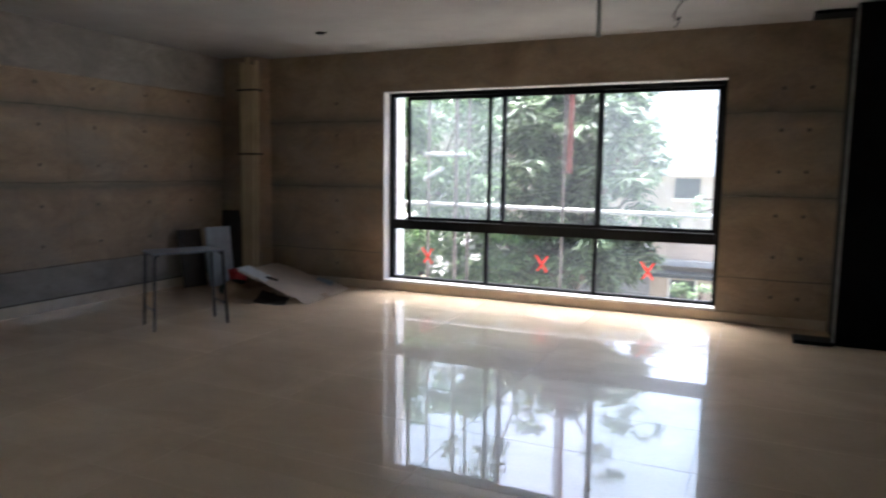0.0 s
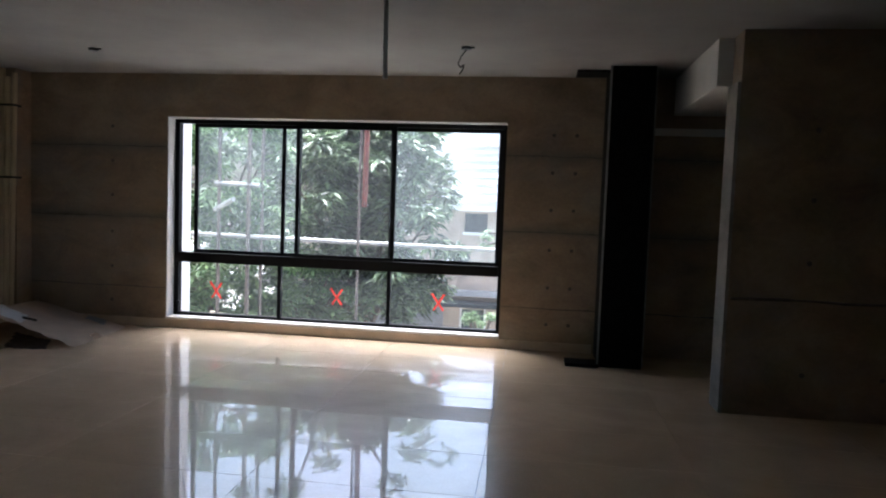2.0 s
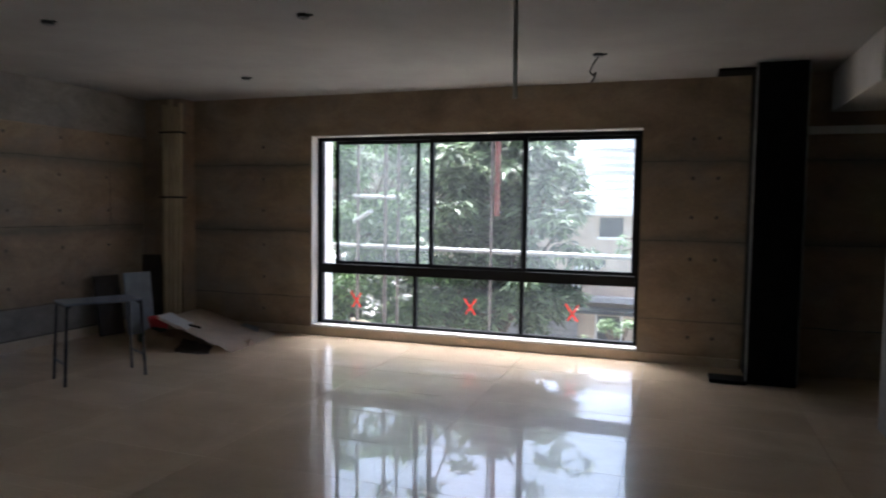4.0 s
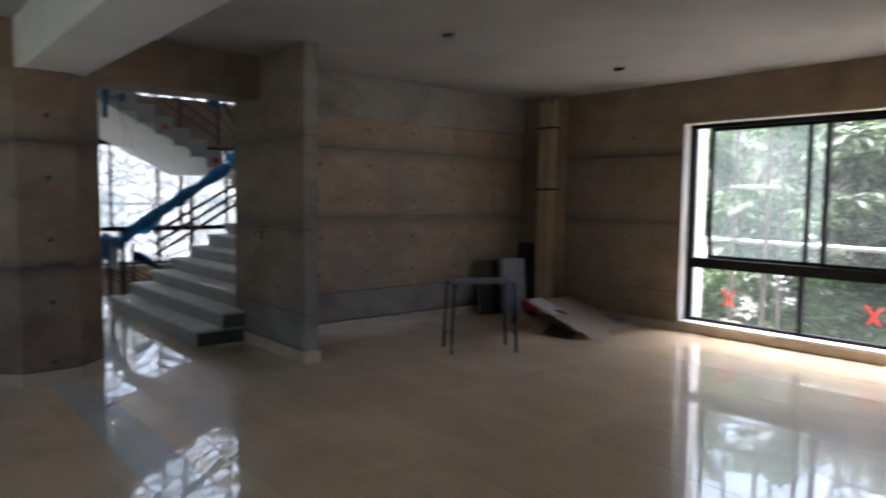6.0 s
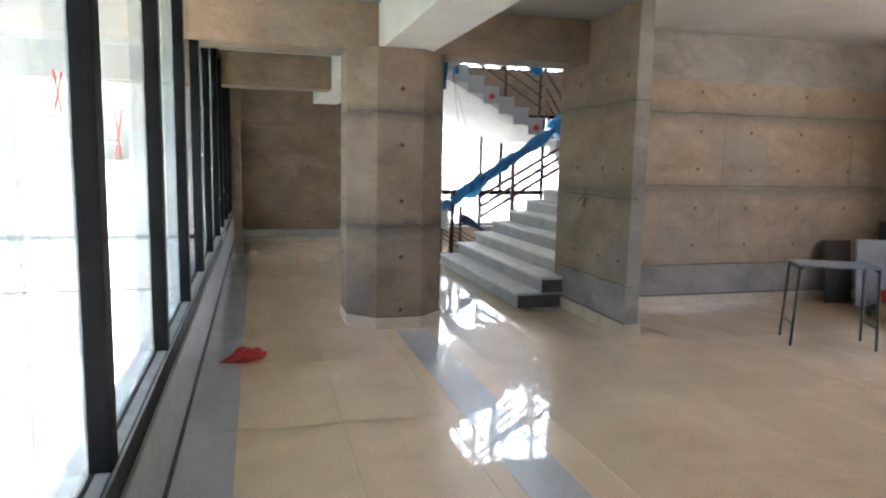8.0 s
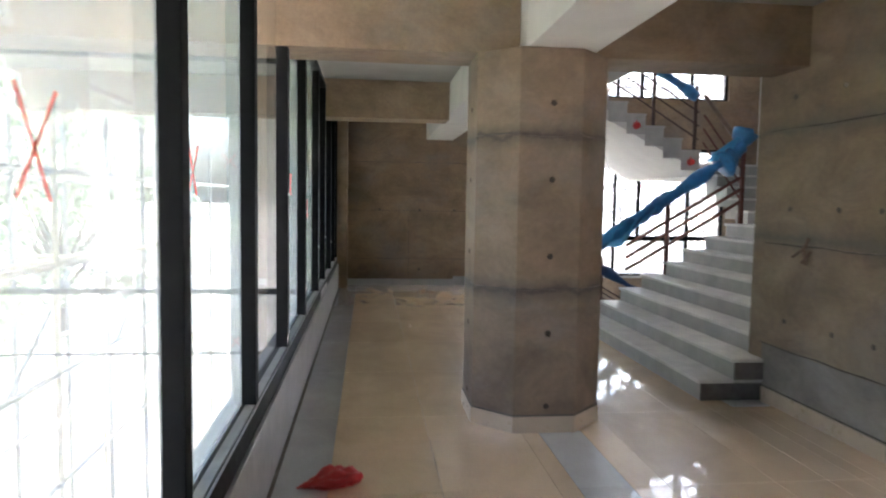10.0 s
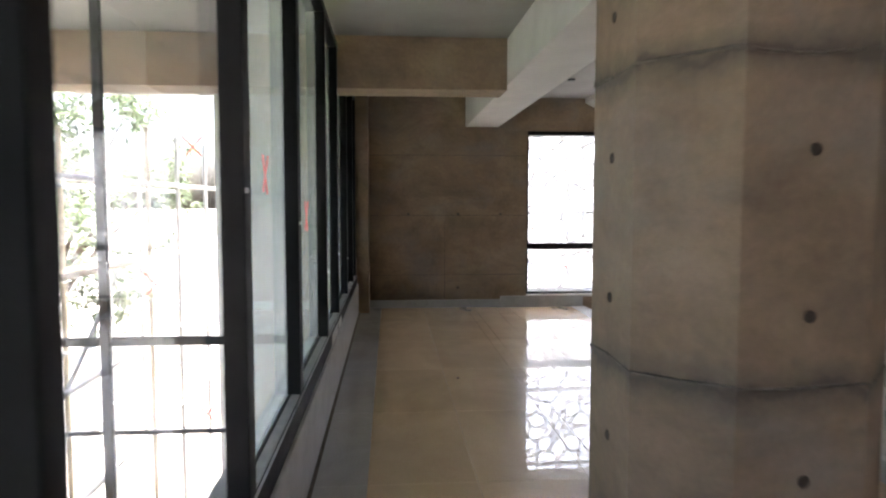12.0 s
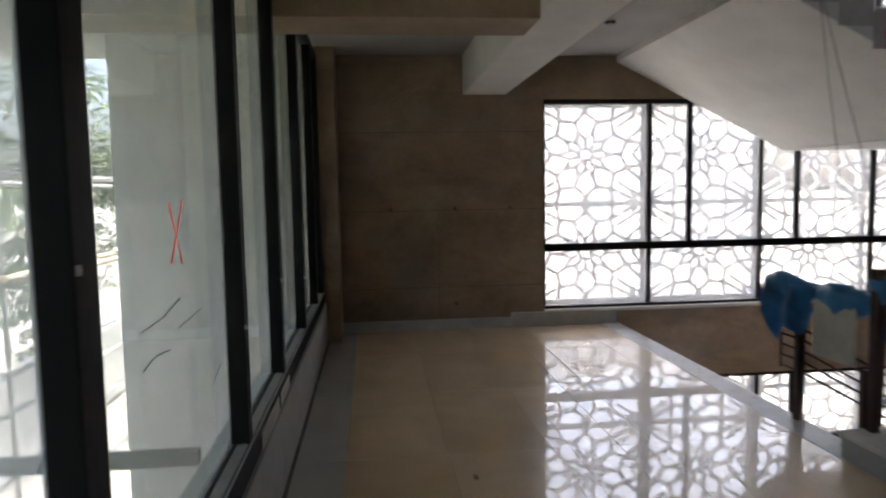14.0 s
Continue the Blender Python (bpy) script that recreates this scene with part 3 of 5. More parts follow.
for a, b in (((-8.05, 1.255), (-8.25, 1.262)), ((-8.25, 1.262), (-8.42, 1.29)), ((-8.4, 1.2), (-8.68, 1.215)), ((-8.05, 1.15), (-8.16, 1.168)), ((-8.16, 1.168), (-8.3, 1.155)), ((-8.8, 0.9), (-8.95, 0.95))):
    bm = bmesh.new()
    stroke(bm, (a[0], -0.629, a[1]), (b[0], -0.629, b[1]), 0.0035, (0, 1, 0))
    part("scribble", bm, M_STEEL, glz, "dark scribble on the dusty glass")

# stair windows of the end wall
def tall_window(name, z0, z1, transom, label):
    w = tagged(new(name), label, "window", kind="structure")
    X0, X1 = FWX - 0.14, FWX - 0.05
    frame_bar(w, "frame_head", X0, X1, yb, yt, z1 - 0.055, z1)
    frame_bar(w, "frame_sill", X0, X1, yb, yt, z0, z0 + 0.035)
    frame_bar(w, "jamb", X0, X1, yb, yb + 0.03, z0 + 0.035, z1 - 0.055)
    frame_bar(w, "jamb", X0, X1, yt - 0.05, yt, z0 + 0.035, z1 - 0.055)
    ups = [yb + 0.03, 3.33, 3.84, 4.76, 5.24, 6.25, yt - 0.05]
    if transom:
        frame_bar(w, "transom", X0 - 0.01, X1 + 0.01, yb + 0.03, yt - 0.05, transom - 0.045, transom + 0.045)
        lows = [yb + 0.03, 3.33, 4.76, 6.25, yt - 0.05]
        for y in lows[1:-1]:
            frame_bar(w, "mullion", X0 + 0.01, X1 - 0.01, y - 0.022, y + 0.022, z0 + 0.035, transom - 0.045)
        for a, b in zip(lows, lows[1:]):
            pane(w, (FWX - 0.1, FWX - 0.094, a, b, z0 + 0.035, transom - 0.045), M_GLASS_STAIR)
    for y in ups[1:-1]:
        t = 0.018 if y == 4.76 else 0.028
        frame_bar(w, "mullion", X0 + 0.01, X1 - 0.01, y - t, y + t, (transom + 0.045) if transom else z0 + 0.035, z1 - 0.055)
    for a, b in zip(ups, ups[1:]):
        pane(w, (FWX - 0.1, FWX - 0.094, a, b, (transom + 0.045) if transom else z0 + 0.035, z1 - 0.055), M_GLASS_STAIR)
    return w


w3 = tall_window("window_3", 0.184, 2.677, 0.925, "black framed stair window before a white lattice")
for y, z in ((2.55, 1.88), (4.35, 1.92), (5.35, 1.9), (2.7, 0.55)):
    painted_cross(w3, (FWX - 0.09, y, z), (0, 1, 0), (1, 0, 0), 0.13, 0.15, single=True)
tall_window("window_4", 3.62, 5.6, None, "black framed upper stair window")
tall_window("window_5", -1.6, -0.7, None, "black framed window of the storey below")


# pierced white screen outside the stair windows
def bar(bm, a, b, w, y0, y1, z0, z1):
    """A straight lattice bar from a to b, cut at the panel's edges."""
    a, b = np.array(a, float), np.array(b, float)
    t0, t1 = 0.0, 1.0
    for k, lo, hi in ((0, y0, y1), (1, z0, z1)):
        d = b[k] - a[k]
        if abs(d) < 1e-9:
            if a[k] < lo or a[k] > hi:
                return
            continue
        u, v = sorted(((lo - a[k]) / d, (hi - a[k]) / d))
        t0, t1 = max(t0, u), min(t1, v)
    if t1 - t0 < 0.02:
        return
    p, q = a + (b - a) * t0, a + (b - a) * t1
    d = (q - p) / np.hypot(*(q - p))
    n = np.array((-d[1], d[0])) * w / 2
    p, q = p - d * w * 0.3, q + d * w * 0.3
    V = [[bm.verts.new((x, c[0], c[1])) for c in (p - n, q - n, q + n, p + n)] for x in (FWX - 0.48, FWX - 0.425)]
    bm.faces.new(V[1])
    bm.faces.new(list(reversed(V[0])))
    for i in range(4):
        j = (i + 1) % 4
        bm.faces.new((V[0][i], V[0][j], V[1][j], V[1][i]))


def lattice_panel(parent, y0, y1, z0, z1, cy, cz):
    """A pierced panel: a ten-petalled rosette round (cy, cz), cells and rays out to the edges."""
    bm = bmesh.new()
    w = 0.044
    pol = lambda r, k: (cy + r * math.cos(math.radians(90 + 18 * k)), cz + r * math.sin(math.radians(90 + 18 * k)) * 0.93)
    put = lambda a, b, t=w: bar(bm, a, b, t, y0, y1, z0, z1)
    for k in range(0, 20, 2):
        put(pol(0.085, k), pol(0.085, k + 2))
        put(pol(0.085, k), pol(0.2, k))
        put(pol(0.2, k), pol(0.315, k + 1))
        put(pol(0.315, k + 1), pol(0.2, k + 2))
        put(pol(0.315, k + 1), pol(0.45, k + 1))
        put(pol(0.45, k + 1), pol(0.56, k + 2))
        put(pol(0.56, k), pol(0.45, k + 1))
        put(pol(0.56, k), pol(0.9, k + 0.55))
        put(pol(0.56, k), pol(0.9, k - 0.55))
    for sy in (y0, y1):
        for sz in (z0, z1):
            uy, uz = (1 if sy == y0 else -1), (1 if sz == z0 else -1)
            corner = [(sy + uy * r * math.cos(math.radians(q)), sz + uz * r * math.sin(math.radians(q))) for r, q in ((0.2, 0), (0.115, 27), (0.23, 45), (0.115, 63), (0.2, 90))]
            for a, b in zip(corner, corner[1:]):
                put(a, b, w * 0.85)
            put(corner[2], (sy + uy * 0.33, sz + uz * 0.27), w * 0.85)
        uy = 1 if sy == y0 else -1
        put((sy, cz + 0.16), (sy + uy * 0.14, cz), w * 0.85)
        put((sy, cz - 0.16), (sy + uy * 0.14, cz), w * 0.85)
    for a, b in (((y0, z0), (y1, z0)), ((y0, z1), (y1, z1)), ((y0, z0), (y0, z1)), ((y1, z0), (y1, z1))):
        put(a, b, 0.06)
    return part("lattice_panel", bm, M_LATTICE, parent)


screen = thing("lattice_screen", "white pierced lattice screen with rosette pattern outside windows", "screen")
SCREEN_Y, SCREEN_Z = [1.9, 3.4, 4.9, 6.4, 7.1], [-2.26, -1.03, 0.2, 1.43, 2.66, 3.89, 5.12, 5.8]
for z0, z1 in zip(SCREEN_Z, SCREEN_Z[1:]):
    for y0, y1 in zip(SCREEN_Y, SCREEN_Y[1:]):
        lattice_panel(screen, y0, y1, z0, z1, y0 + 0.75, z0 + 0.615)
for y in SCREEN_Y:
    part("post", boxes((FWX - 0.56, FWX - 0.49, y - 0.02, y + 0.02, LOW, 5.8)), M_LATTICE, screen)
for z in (0.1, 2.95):
    part("bracket", boxes((FWX - 0.424, FWX - 0.25, 1.9, 7.1, z - 0.04, z)), M_LATTICE, screen)

# ---- stairs ----
stairs = tagged(new("stairs"), "grey stone staircase rising in three flights", "stairs", kind="structure")
T, Rr = 0.284, 0.17
SX0, SX1, SY = -9.85, -6.555, 2.706
for i in range(8):
    y = SY + i * T
    s = part("step", boxes((SX0, SX1 if i < 2 else -6.602, y + 0.012, y + T + 0.03, max(0, i * Rr - 0.16) if i else 0.0, (i + 1) * Rr - 0.03)), M_STEP_SHADED, stairs, "grey stone riser in a shade-darkened tone")
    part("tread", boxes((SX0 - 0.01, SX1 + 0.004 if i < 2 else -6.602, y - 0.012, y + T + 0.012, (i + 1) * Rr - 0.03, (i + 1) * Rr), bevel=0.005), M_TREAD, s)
    if i < 2:
        part("step_side", boxes((SX1, SX1 + 0.012, y + 0.012, 3.252, i * Rr, (i + 1) * Rr - 0.03)), M_STEPDARK, s, "dark side face of the step")
L1 = 8 * Rr
LY = SY + 7 * T + T
part("landing", boxes((SX0, -6.602, LY, BACK_Y, L1 - 0.2, L1)), M_STEP_SHADED, stairs)
X2 = SX0
for i in range(5):
    x = X2 - i * 0.28
    part("step", boxes((x - 0.3, x, LY + 0.02, BACK_Y, L1 + i * Rr - 0.12, L1 + (i + 1) * Rr - 0.03)), M_STEP_SHADED, stairs)
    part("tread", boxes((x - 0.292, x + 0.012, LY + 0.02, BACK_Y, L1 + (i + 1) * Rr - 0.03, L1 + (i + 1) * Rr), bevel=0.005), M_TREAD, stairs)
L2 = L1 + 5 * Rr
X3 = X2 - 4 * 0.28 - 0.05
part("landing", boxes((FWX, X3, LY, BACK_Y, L2 - 0.17, L2)), M_PLASTER, stairs)


def raked(x0, x1, y0, z0, n, drop, down):
    """Steps rising towards -y from (y0, z0), with a sloping underside."""
    bm = bmesh.new()
    prof = []
    for i in range(n):
        prof += [(y0 - i * T, z0 + i * Rr), (y0 - i * T, z0 + (i + 1) * Rr)]
    prof.append((y0 - n * T, z0 + n * Rr))
    prof += [(y0 - n * T, z0 + n * Rr - drop - 0.1), (y0 + 0.1, z0 - down)]
    a = [bm.verts.new((x0, y, z)) for y, z in prof]
    b = [bm.verts.new((x1, y, z)) for y, z in prof]
    bm.faces.new(a)
    bm.faces.new(list(reversed(b)))
    for i in range(len(prof)):
        j = (i + 1) % len(prof)
        bm.faces.new((a[j], a[i], b[i], b[j]))
    bmesh.ops.recalc_face_normals(bm, faces=bm.faces)
    return bm


part("upper_flight", raked(FWX, X3, LY - 0.1, L2, 7, 0.2, 0.16), M_PLASTER, stairs, "white plastered upper flight with sloping underside")
for i in range(7):
    part("tread", boxes((FWX, X3 + 0.02, LY - 0.1 - (i + 1) * T, LY - 0.1 - i * T + 0.015, L2 + (i + 1) * Rr + 0.002, L2 + (i + 1) * Rr + 0.03), bevel=0.004), M_STEP_SHADED, stairs)
    part("riser_side", boxes((X3, X3 + 0.008, LY - 0.1 - (i + 1) * T, LY - 0.1 - i * T, L2 + i * Rr - 0.1, L2 + (i + 1) * Rr)), M_STEP_SHADED, stairs)

# ---- railings ----
def rail_tube(parent, name, a, b, r=0.014, material=None, seg=8):
    bm = bmesh.new()
    tube(bm, a, b, r, seg=seg)
    return part(name, bm, material or M_RUST, parent, smooth=False)


def wrap(name, pts, r, label, seed, sag=0.0, material=None):
    """A crumpled plastic sheet wound round a rail along pts."""
    rng = random.Random(seed)
    bm = bmesh.new()
    rings, n = [], 14
    P = [Vector(p) for p in pts]
    steps = []
    for a, b in zip(P, P[1:]):
        k = max(3, int((b - a).length / 0.05))
        steps += [(a.lerp(b, i / k), (b - a).normalized()) for i in range(k)]
    steps.append((P[-1], (P[-1] - P[-2]).normalized()))
    for i, (c, d) in enumerate(steps):
        side = d.cross(Vector((0, 0, 1)))
        side = side.normalized() if side.length > 0.1 else Vector((1, 0, 0))
        up = side.cross(d)
        ring = []
        grow = 1 + 0.35 * math.sin(i * 0.55 + seed) + rng.uniform(-0.15, 0.15)
        for j in range(n):
            a = 2 * math.pi * j / n
            rr = r * grow * (1 + 0.28 * noise.noise(Vector((i * 0.35 + seed, j * 0.9, 2.0))))
            z = math.sin(a)
            hang = sag * max(0, -z) * (0.6 + 0.5 * noise.noise(Vector((i * 0.22, seed, 5.0))))
            ring.append(bm.verts.new(c + side * math.cos(a) * rr + up * z * rr - Vector((0, 0, hang))))
        rings.append(ring)
    for p, q in zip(rings, rings[1:]):
        for j in range(n):
            bm.faces.new((p[j], p[(j + 1) % n], q[(j + 1) % n], q[j]))
    bm.faces.new(list(reversed(rings[0])))
    bm.faces.new(rings[-1])
    bmesh.ops.recalc_face_normals(bm, faces=bm.faces)
    return solid(name, bm, material or M_BLUE, label, "plastic sheet", smooth=True)


RX = SX0 + 0.06
rail = thing("stair_railing", "red-brown steel railing on the first stair flight", "railing")
slope = Rr / T
posts = [(SY + 0.16, 0.17), (SY + 0.16 + 3.5 * T, 4 * Rr), (LY - 0.12, 8 * Rr)]
for i, (y, z) in enumerate(posts):
    bm = boxes((RX - 0.025, RX + 0.025, y - 0.025, y + 0.025, z, z + 0.96), bevel=0.004)
    part("post", bm, M_RUST if i else M_DARKRAIL, rail)
y0, y1, z0, z1 = posts[0][0], posts[2][0], 0.17, 8 * Rr
for h in (0.3, 0.46, 0.62):
    part("rail", (lambda b: (tube(b, (RX, y0 + 0.45, z0 + h + 0.45 * slope), (RX, y1, z1 + h), 0.022, seg=6), b)[1])(bmesh.new()), M_RUST, rail)
part("handrail", (lambda b: (tube(b, (RX, y0, z0 + 0.9), (RX, y1, z1 + 0.98), 0.03, seg=10), b)[1])(bmesh.new()), M_COPPER, rail, "brown timber handrail")
part("handrail", (lambda b: (tube(b, (RX, y1, z1 + 0.98), (X3 + 0.1, LY - 0.1, L2 + 0.98), 0.03, seg=10), b)[1])(bmesh.new()), M_COPPER, rail)
for h in (0.3, 0.5, 0.7):
    part("rail", (lambda b: (tube(b, (RX, y1, z1 + h), (X3 + 0.1, LY - 0.1, L2 + h), 0.014, seg=6), b)[1])(bmesh.new()), M_RUST, rail)
wrap("plastic_wrap", [(RX, y0 - 0.02, z0 + 0.84), (RX, y0 + 0.3, z0 + 1.06), (RX, (y0 + y1) / 2, (z0 + z1) / 2 + 0.95), (RX, y1 - 0.25, z1 + 0.84)], 0.055, "crumpled blue plastic sheet wrapped round the stair handrail", 3, 0.1)
def drape(name, x, ya, yb, zf, depth, label, seed):
    """A loose sheet hanging from a sloping rail along y."""
    bm = bmesh.new()
    n, m = 22, 7
    g = []
    for i in range(n + 1):
        u = i / n
        y = ya + (yb - ya) * u
        d = depth * (math.sin(math.pi * min(1, u * 0.9 + 0.12)) ** 0.8 * (0.75 + 0.35 * noise.noise(Vector((u * 4, seed, 0)))) + 0.12)
        g.append([bm.verts.new((x + 0.045 + 0.035 * math.sin(u * 17 + j * 0.9 + seed) * (j / m), y - 0.05 * (j / m), zf(y) + 0.03 - d * j / m)) for j in range(m + 1)])
    for i in range(n):
        for j in range(m):
            bm.faces.new((g[i][j], g[i + 1][j], g[i + 1][j + 1], g[i][j + 1]))
    bmesh.ops.solidify(bm, geom=bm.faces[:], thickness=0.004)
    return solid(name, bm, M_BLUE_THIN, label, "plastic sheet", smooth=True)


drape("hanging_sheet", RX, y0 + 0.05, y0 + 1.0, lambda y: z0 + 0.93 + (y - y0) * (z1 - z0 + 0.08) / (y1 - y0), 0.33, "thin light blue plastic sheet hanging from the stair handrail", 2)
drape("hanging_sheet", RX, y1 - 0.45, y1 + 0.05, lambda y: z0 + 0.98 + (y - y0) * (z1 - z0 + 0.2) / (y1 - y0), 0.22, "blue plastic sheet bunched by the newel post", 6)
wrap("plastic_wrap", [(-10.0, SLAB_Y + 0.16, 0.74), (-10.0, SLAB_Y + 0.45, 0.57), (-9.99, SLAB_Y + 0.75, 0.38)], 0.05, "blue plastic sheet, shade-darkened to navy, round the descending handrail", 44, 0.0, M_BLUE_SHADED)
wrap("plastic_wrap", [(RX, y1 - 0.3, z1 + 0.78), (RX - 0.02, y1 - 0.05, z1 + 1.0), (RX - 0.02, y1 + 0.02, z1 + 1.22)], 0.13, "bunched blue plastic sheet tied round the newel post", 8, 0.08)

upper = thing("stair_railing_upper", "dark steel railing of the upper stair flight", "railing")
UX = X3 - 0.06
for i in (0.2, 2.5, 6.6):
    y, z = LY - 0.1 - i * T, L2 + math.ceil(i) * Rr + 0.03
    part("post", boxes((UX - 0.02, UX + 0.02, y - 0.02, y + 0.02, z - 0.001, z + 0.95), bevel=0.003), M_DARKRAIL, upper)
for h in (0.3, 0.5, 0.7, 0.94):
    part("rail", (lambda b: (tube(b, (UX, LY - 0.1, L2 + 0.06 + h), (UX, LY - 0.1 - 7 * T, L2 + 0.06 + h + 7 * Rr), 0.013 if h < 0.9 else 0.028, seg=6), b)[1])(bmesh.new()), M_DARKRAIL if h < 0.9 else M_COPPER, upper)
wrap("plastic_wrap", [(UX, LY - 0.15, L2 + 1.0), (UX, LY - 0.75, L2 + 1.38)], 0.055, "crumpled blue plastic sheet round the upper handrail", 13, 0.06)
wrap("plastic_strip", [(-8.5, 2.35, 2.56), (-8.5, 2.36, CEIL_FAR)], 0.03, "thin blue plastic strip hanging from the ceiling near the column", 23)
wrap("plastic_strip", [(-10.72, 3.16, 3.06), (-10.72, 3.17, 3.7)], 0.035, "thin blue plastic strip hanging from the ceiling by the stairs", 21)
for pts in (((-10.75, 3.15, 4.20), (-10.75, 3.11, 3.03), (-10.75, 3.20, 2.40), (-10.75, 3.28, 1.90), (-10.75, 3.36, 1.35), (-10.75, 3.43, 0.93)),
        ((-10.75, 3.15, 4.20), (-10.75, 3.11, 3.03), (-10.75, 3.30, 2.40), (-10.75, 3.46, 1.90), (-10.75, 3.52, 1.67), (-10.75, 3.62, 1.29))):
    bm = bmesh.new()
    for p, q in zip(pts, pts[1:]):
        tube(bm, p, q, 0.003, seg=6)
    solid("hanging_cable", bm, M_WIRE, "thin dark cable hanging loose in the stairwell", "cable", "stairwell cables")
for i, d in ((3, 0.04), (0, 0.04)):
    y, z = LY - 0.1 - (i + 0.5) * T, L2 + (i + 1) * Rr - 0.1
    bm = bmesh.new()
    tube(bm, (X3 + 0.013, y, z - 0.05), (X3 + 0.073, y, z - 0.05), 0.055, 0.045, seg=12)
    tube(bm, (X3 + 0.013, y, z + 0.01), (X3 + 0.035, y, z + 0.02), 0.01, seg=6)
    solid("post_bracket", bm, M_RED, "red primed fixing plate on the side of the flight", "bracket", "flight fixing plates")

well = thing("well_railing", "dark thin-barred steel railing round the stairwell", "railing")
for x, h in ((-10.5, 0.72), (-9.87, 0.52)):
    part("post", boxes((x - 0.025, x + 0.025, SLAB_Y - 0.05, SLAB_Y, 0.003, h), bevel=0.003), M_DARKRAIL, well)
part("post", boxes((-10.03, -9.99, SLAB_Y + 0.15, SLAB_Y + 0.19, -0.3, 0.9), bevel=0.003), M_DARKRAIL, well)
for k in range(5):
    z = 0.64 - k * 0.075
    rail_tube(well, "bar", (-10.72, SLAB_Y - 0.02, z), (-10.5, SLAB_Y - 0.02, z), 0.008, M_DARKRAIL, 6)
    rail_tube(well, "bar", (-10.5, SLAB_Y - 0.01, z), (-10.42, SLAB_Y + 2.2, z - 1.25), 0.009, M_DARKRAIL, 6)
rail_tube(well, "bar", (-10.72, SLAB_Y - 0.02, 0.66), (-10.72, SLAB_Y - 0.02, 0.32), 0.009, M_DARKRAIL, 6)
rail_tube(well, "handrail", (-10.85, SLAB_Y - 0.02, 0.93), (RX, SLAB_Y - 0.02, 0.9), 0.028, M_COPPER)
rail_tube(well, "bar", (-10.5, SLAB_Y - 0.02, 0.72), (-10.5, SLAB_Y - 0.02, 0.93), 0.016, M_DARKRAIL)
solid("pale_panel", boxes((-10.3, -9.92, SLAB_Y - 0.075, SLAB_Y - 0.055, 0.52, 0.88), bevel=0.004), M_PANEL, "pale beige board hung on the stairwell railing", "board")
wrap("plastic_wrap", [(-10.88, SLAB_Y - 0.02, 0.93), (-10.4, SLAB_Y - 0.02, 0.93), (-10.0, SLAB_Y - 0.02, 0.91), (RX, SLAB_Y - 0.02, 0.92)], 0.06, "blue plastic sheet wrapped round the stairwell handrail", 31, 0.05)
bm = bmesh.new()
grid = []
for i in range(9):
    row = []
    for j in range(8):
        u, v = i / 8, j / 7
        x = -10.85 + u * 0.55
        low = 0.5 * (0.35 + 0.65 * max(0.0, math.sin(u * 2.9 + 0.3)) * (0.7 + 0.3 * math.sin(u * 9)))
        row.append(bm.verts.new((x + 0.02 * math.sin(j * 1.3), SLAB_Y - 0.075 - 0.025 * math.sin(u * 11 + v * 2) - 0.01, 0.95 - v * low)))
    grid.append(row)
for i in range(8):
    for j in range(7):
        bm.faces.new((grid[i][j], grid[i + 1][j], grid[i + 1][j + 1], grid[i][j + 1]))
bmesh.ops.solidify(bm, geom=bm.faces[:], thickness=0.006)
solid("hanging_sheet", bm, M_BLUE, "blue plastic sheet hanging over the stairwell railing", "plastic sheet", smooth=True)

# ---- room things ----
desk = thing("school_desk", "small grey topped desk with dark steel tube legs", "desk", at=(-4.61, 5.04, 0))
ang = math.atan2(0.63, 0.335)
U, W = Vector((math.cos(ang), math.sin(ang), 0)), Vector((-math.sin(ang), math.cos(ang), 0))


def desk_pt(u, w, z):
    return tuple(U * u + W * w + Vector((0, 0, z)))


bm = boxes((-0.34, 0.34, -0.2, 0.2, 0.735, 0.755), bevel=0.006)
bmesh.ops.rotate(bm, verts=bm.verts, cent=(0, 0, 0), matrix=Matrix.Rotation(ang, 3, "Z"))
part("desktop", bm, M_DESK, desk, "scuffed grey laminate top")
for su in (-1, 1):
    for sw in (-1, 1):
        bm = bmesh.new()
        tube(bm, desk_pt(su * 0.355, sw * 0.19, 0.0), desk_pt(su * 0.325, sw * 0.175, 0.72), 0.013, seg=10)
        tube(bm, desk_pt(su * 0.325, sw * 0.175, 0.71), desk_pt(su * 0.29, sw * 0.17, 0.736), 0.013, seg=10)
        part("leg", bm, M_STEEL, desk)
    bm = bmesh.new()
    tube(bm, desk_pt(su * 0.325, -0.175, 0.725), desk_pt(su * 0.325, 0.175, 0.725), 0.012, seg=8)
    part("crossbar", bm, M_STEEL, desk)
    bm = bmesh.new()
    tube(bm, desk_pt(su * 0.35, -0.186, 0.2), desk_pt(su * 0.35, 0.186, 0.2), 0.008, seg=8)
    part("crossbar", bm, M_STEEL, desk)


def leaning_board(name, x0, x1, y0, h, t, lean, material, label, spin=0.0):
    bm = boxes((-(x1 - x0) / 2, (x1 - x0) / 2, -t / 2, t / 2, 0, h), bevel=0.003)
    ob = solid(name, bm, material, label, "board")
    ob.matrix_world = pose((x0 + x1) / 2, y0, 0.006, lean, 0, spin)
    return ob


leaning_board("dark_board", -0.17, 0.17, 0, 0.76, 0.03, -7, M_DARKBROWN, "dark stained board leaning against the concrete wall", 90).matrix_world = pose(-6.12, 6.7, 0.006, -9, 0, 80)
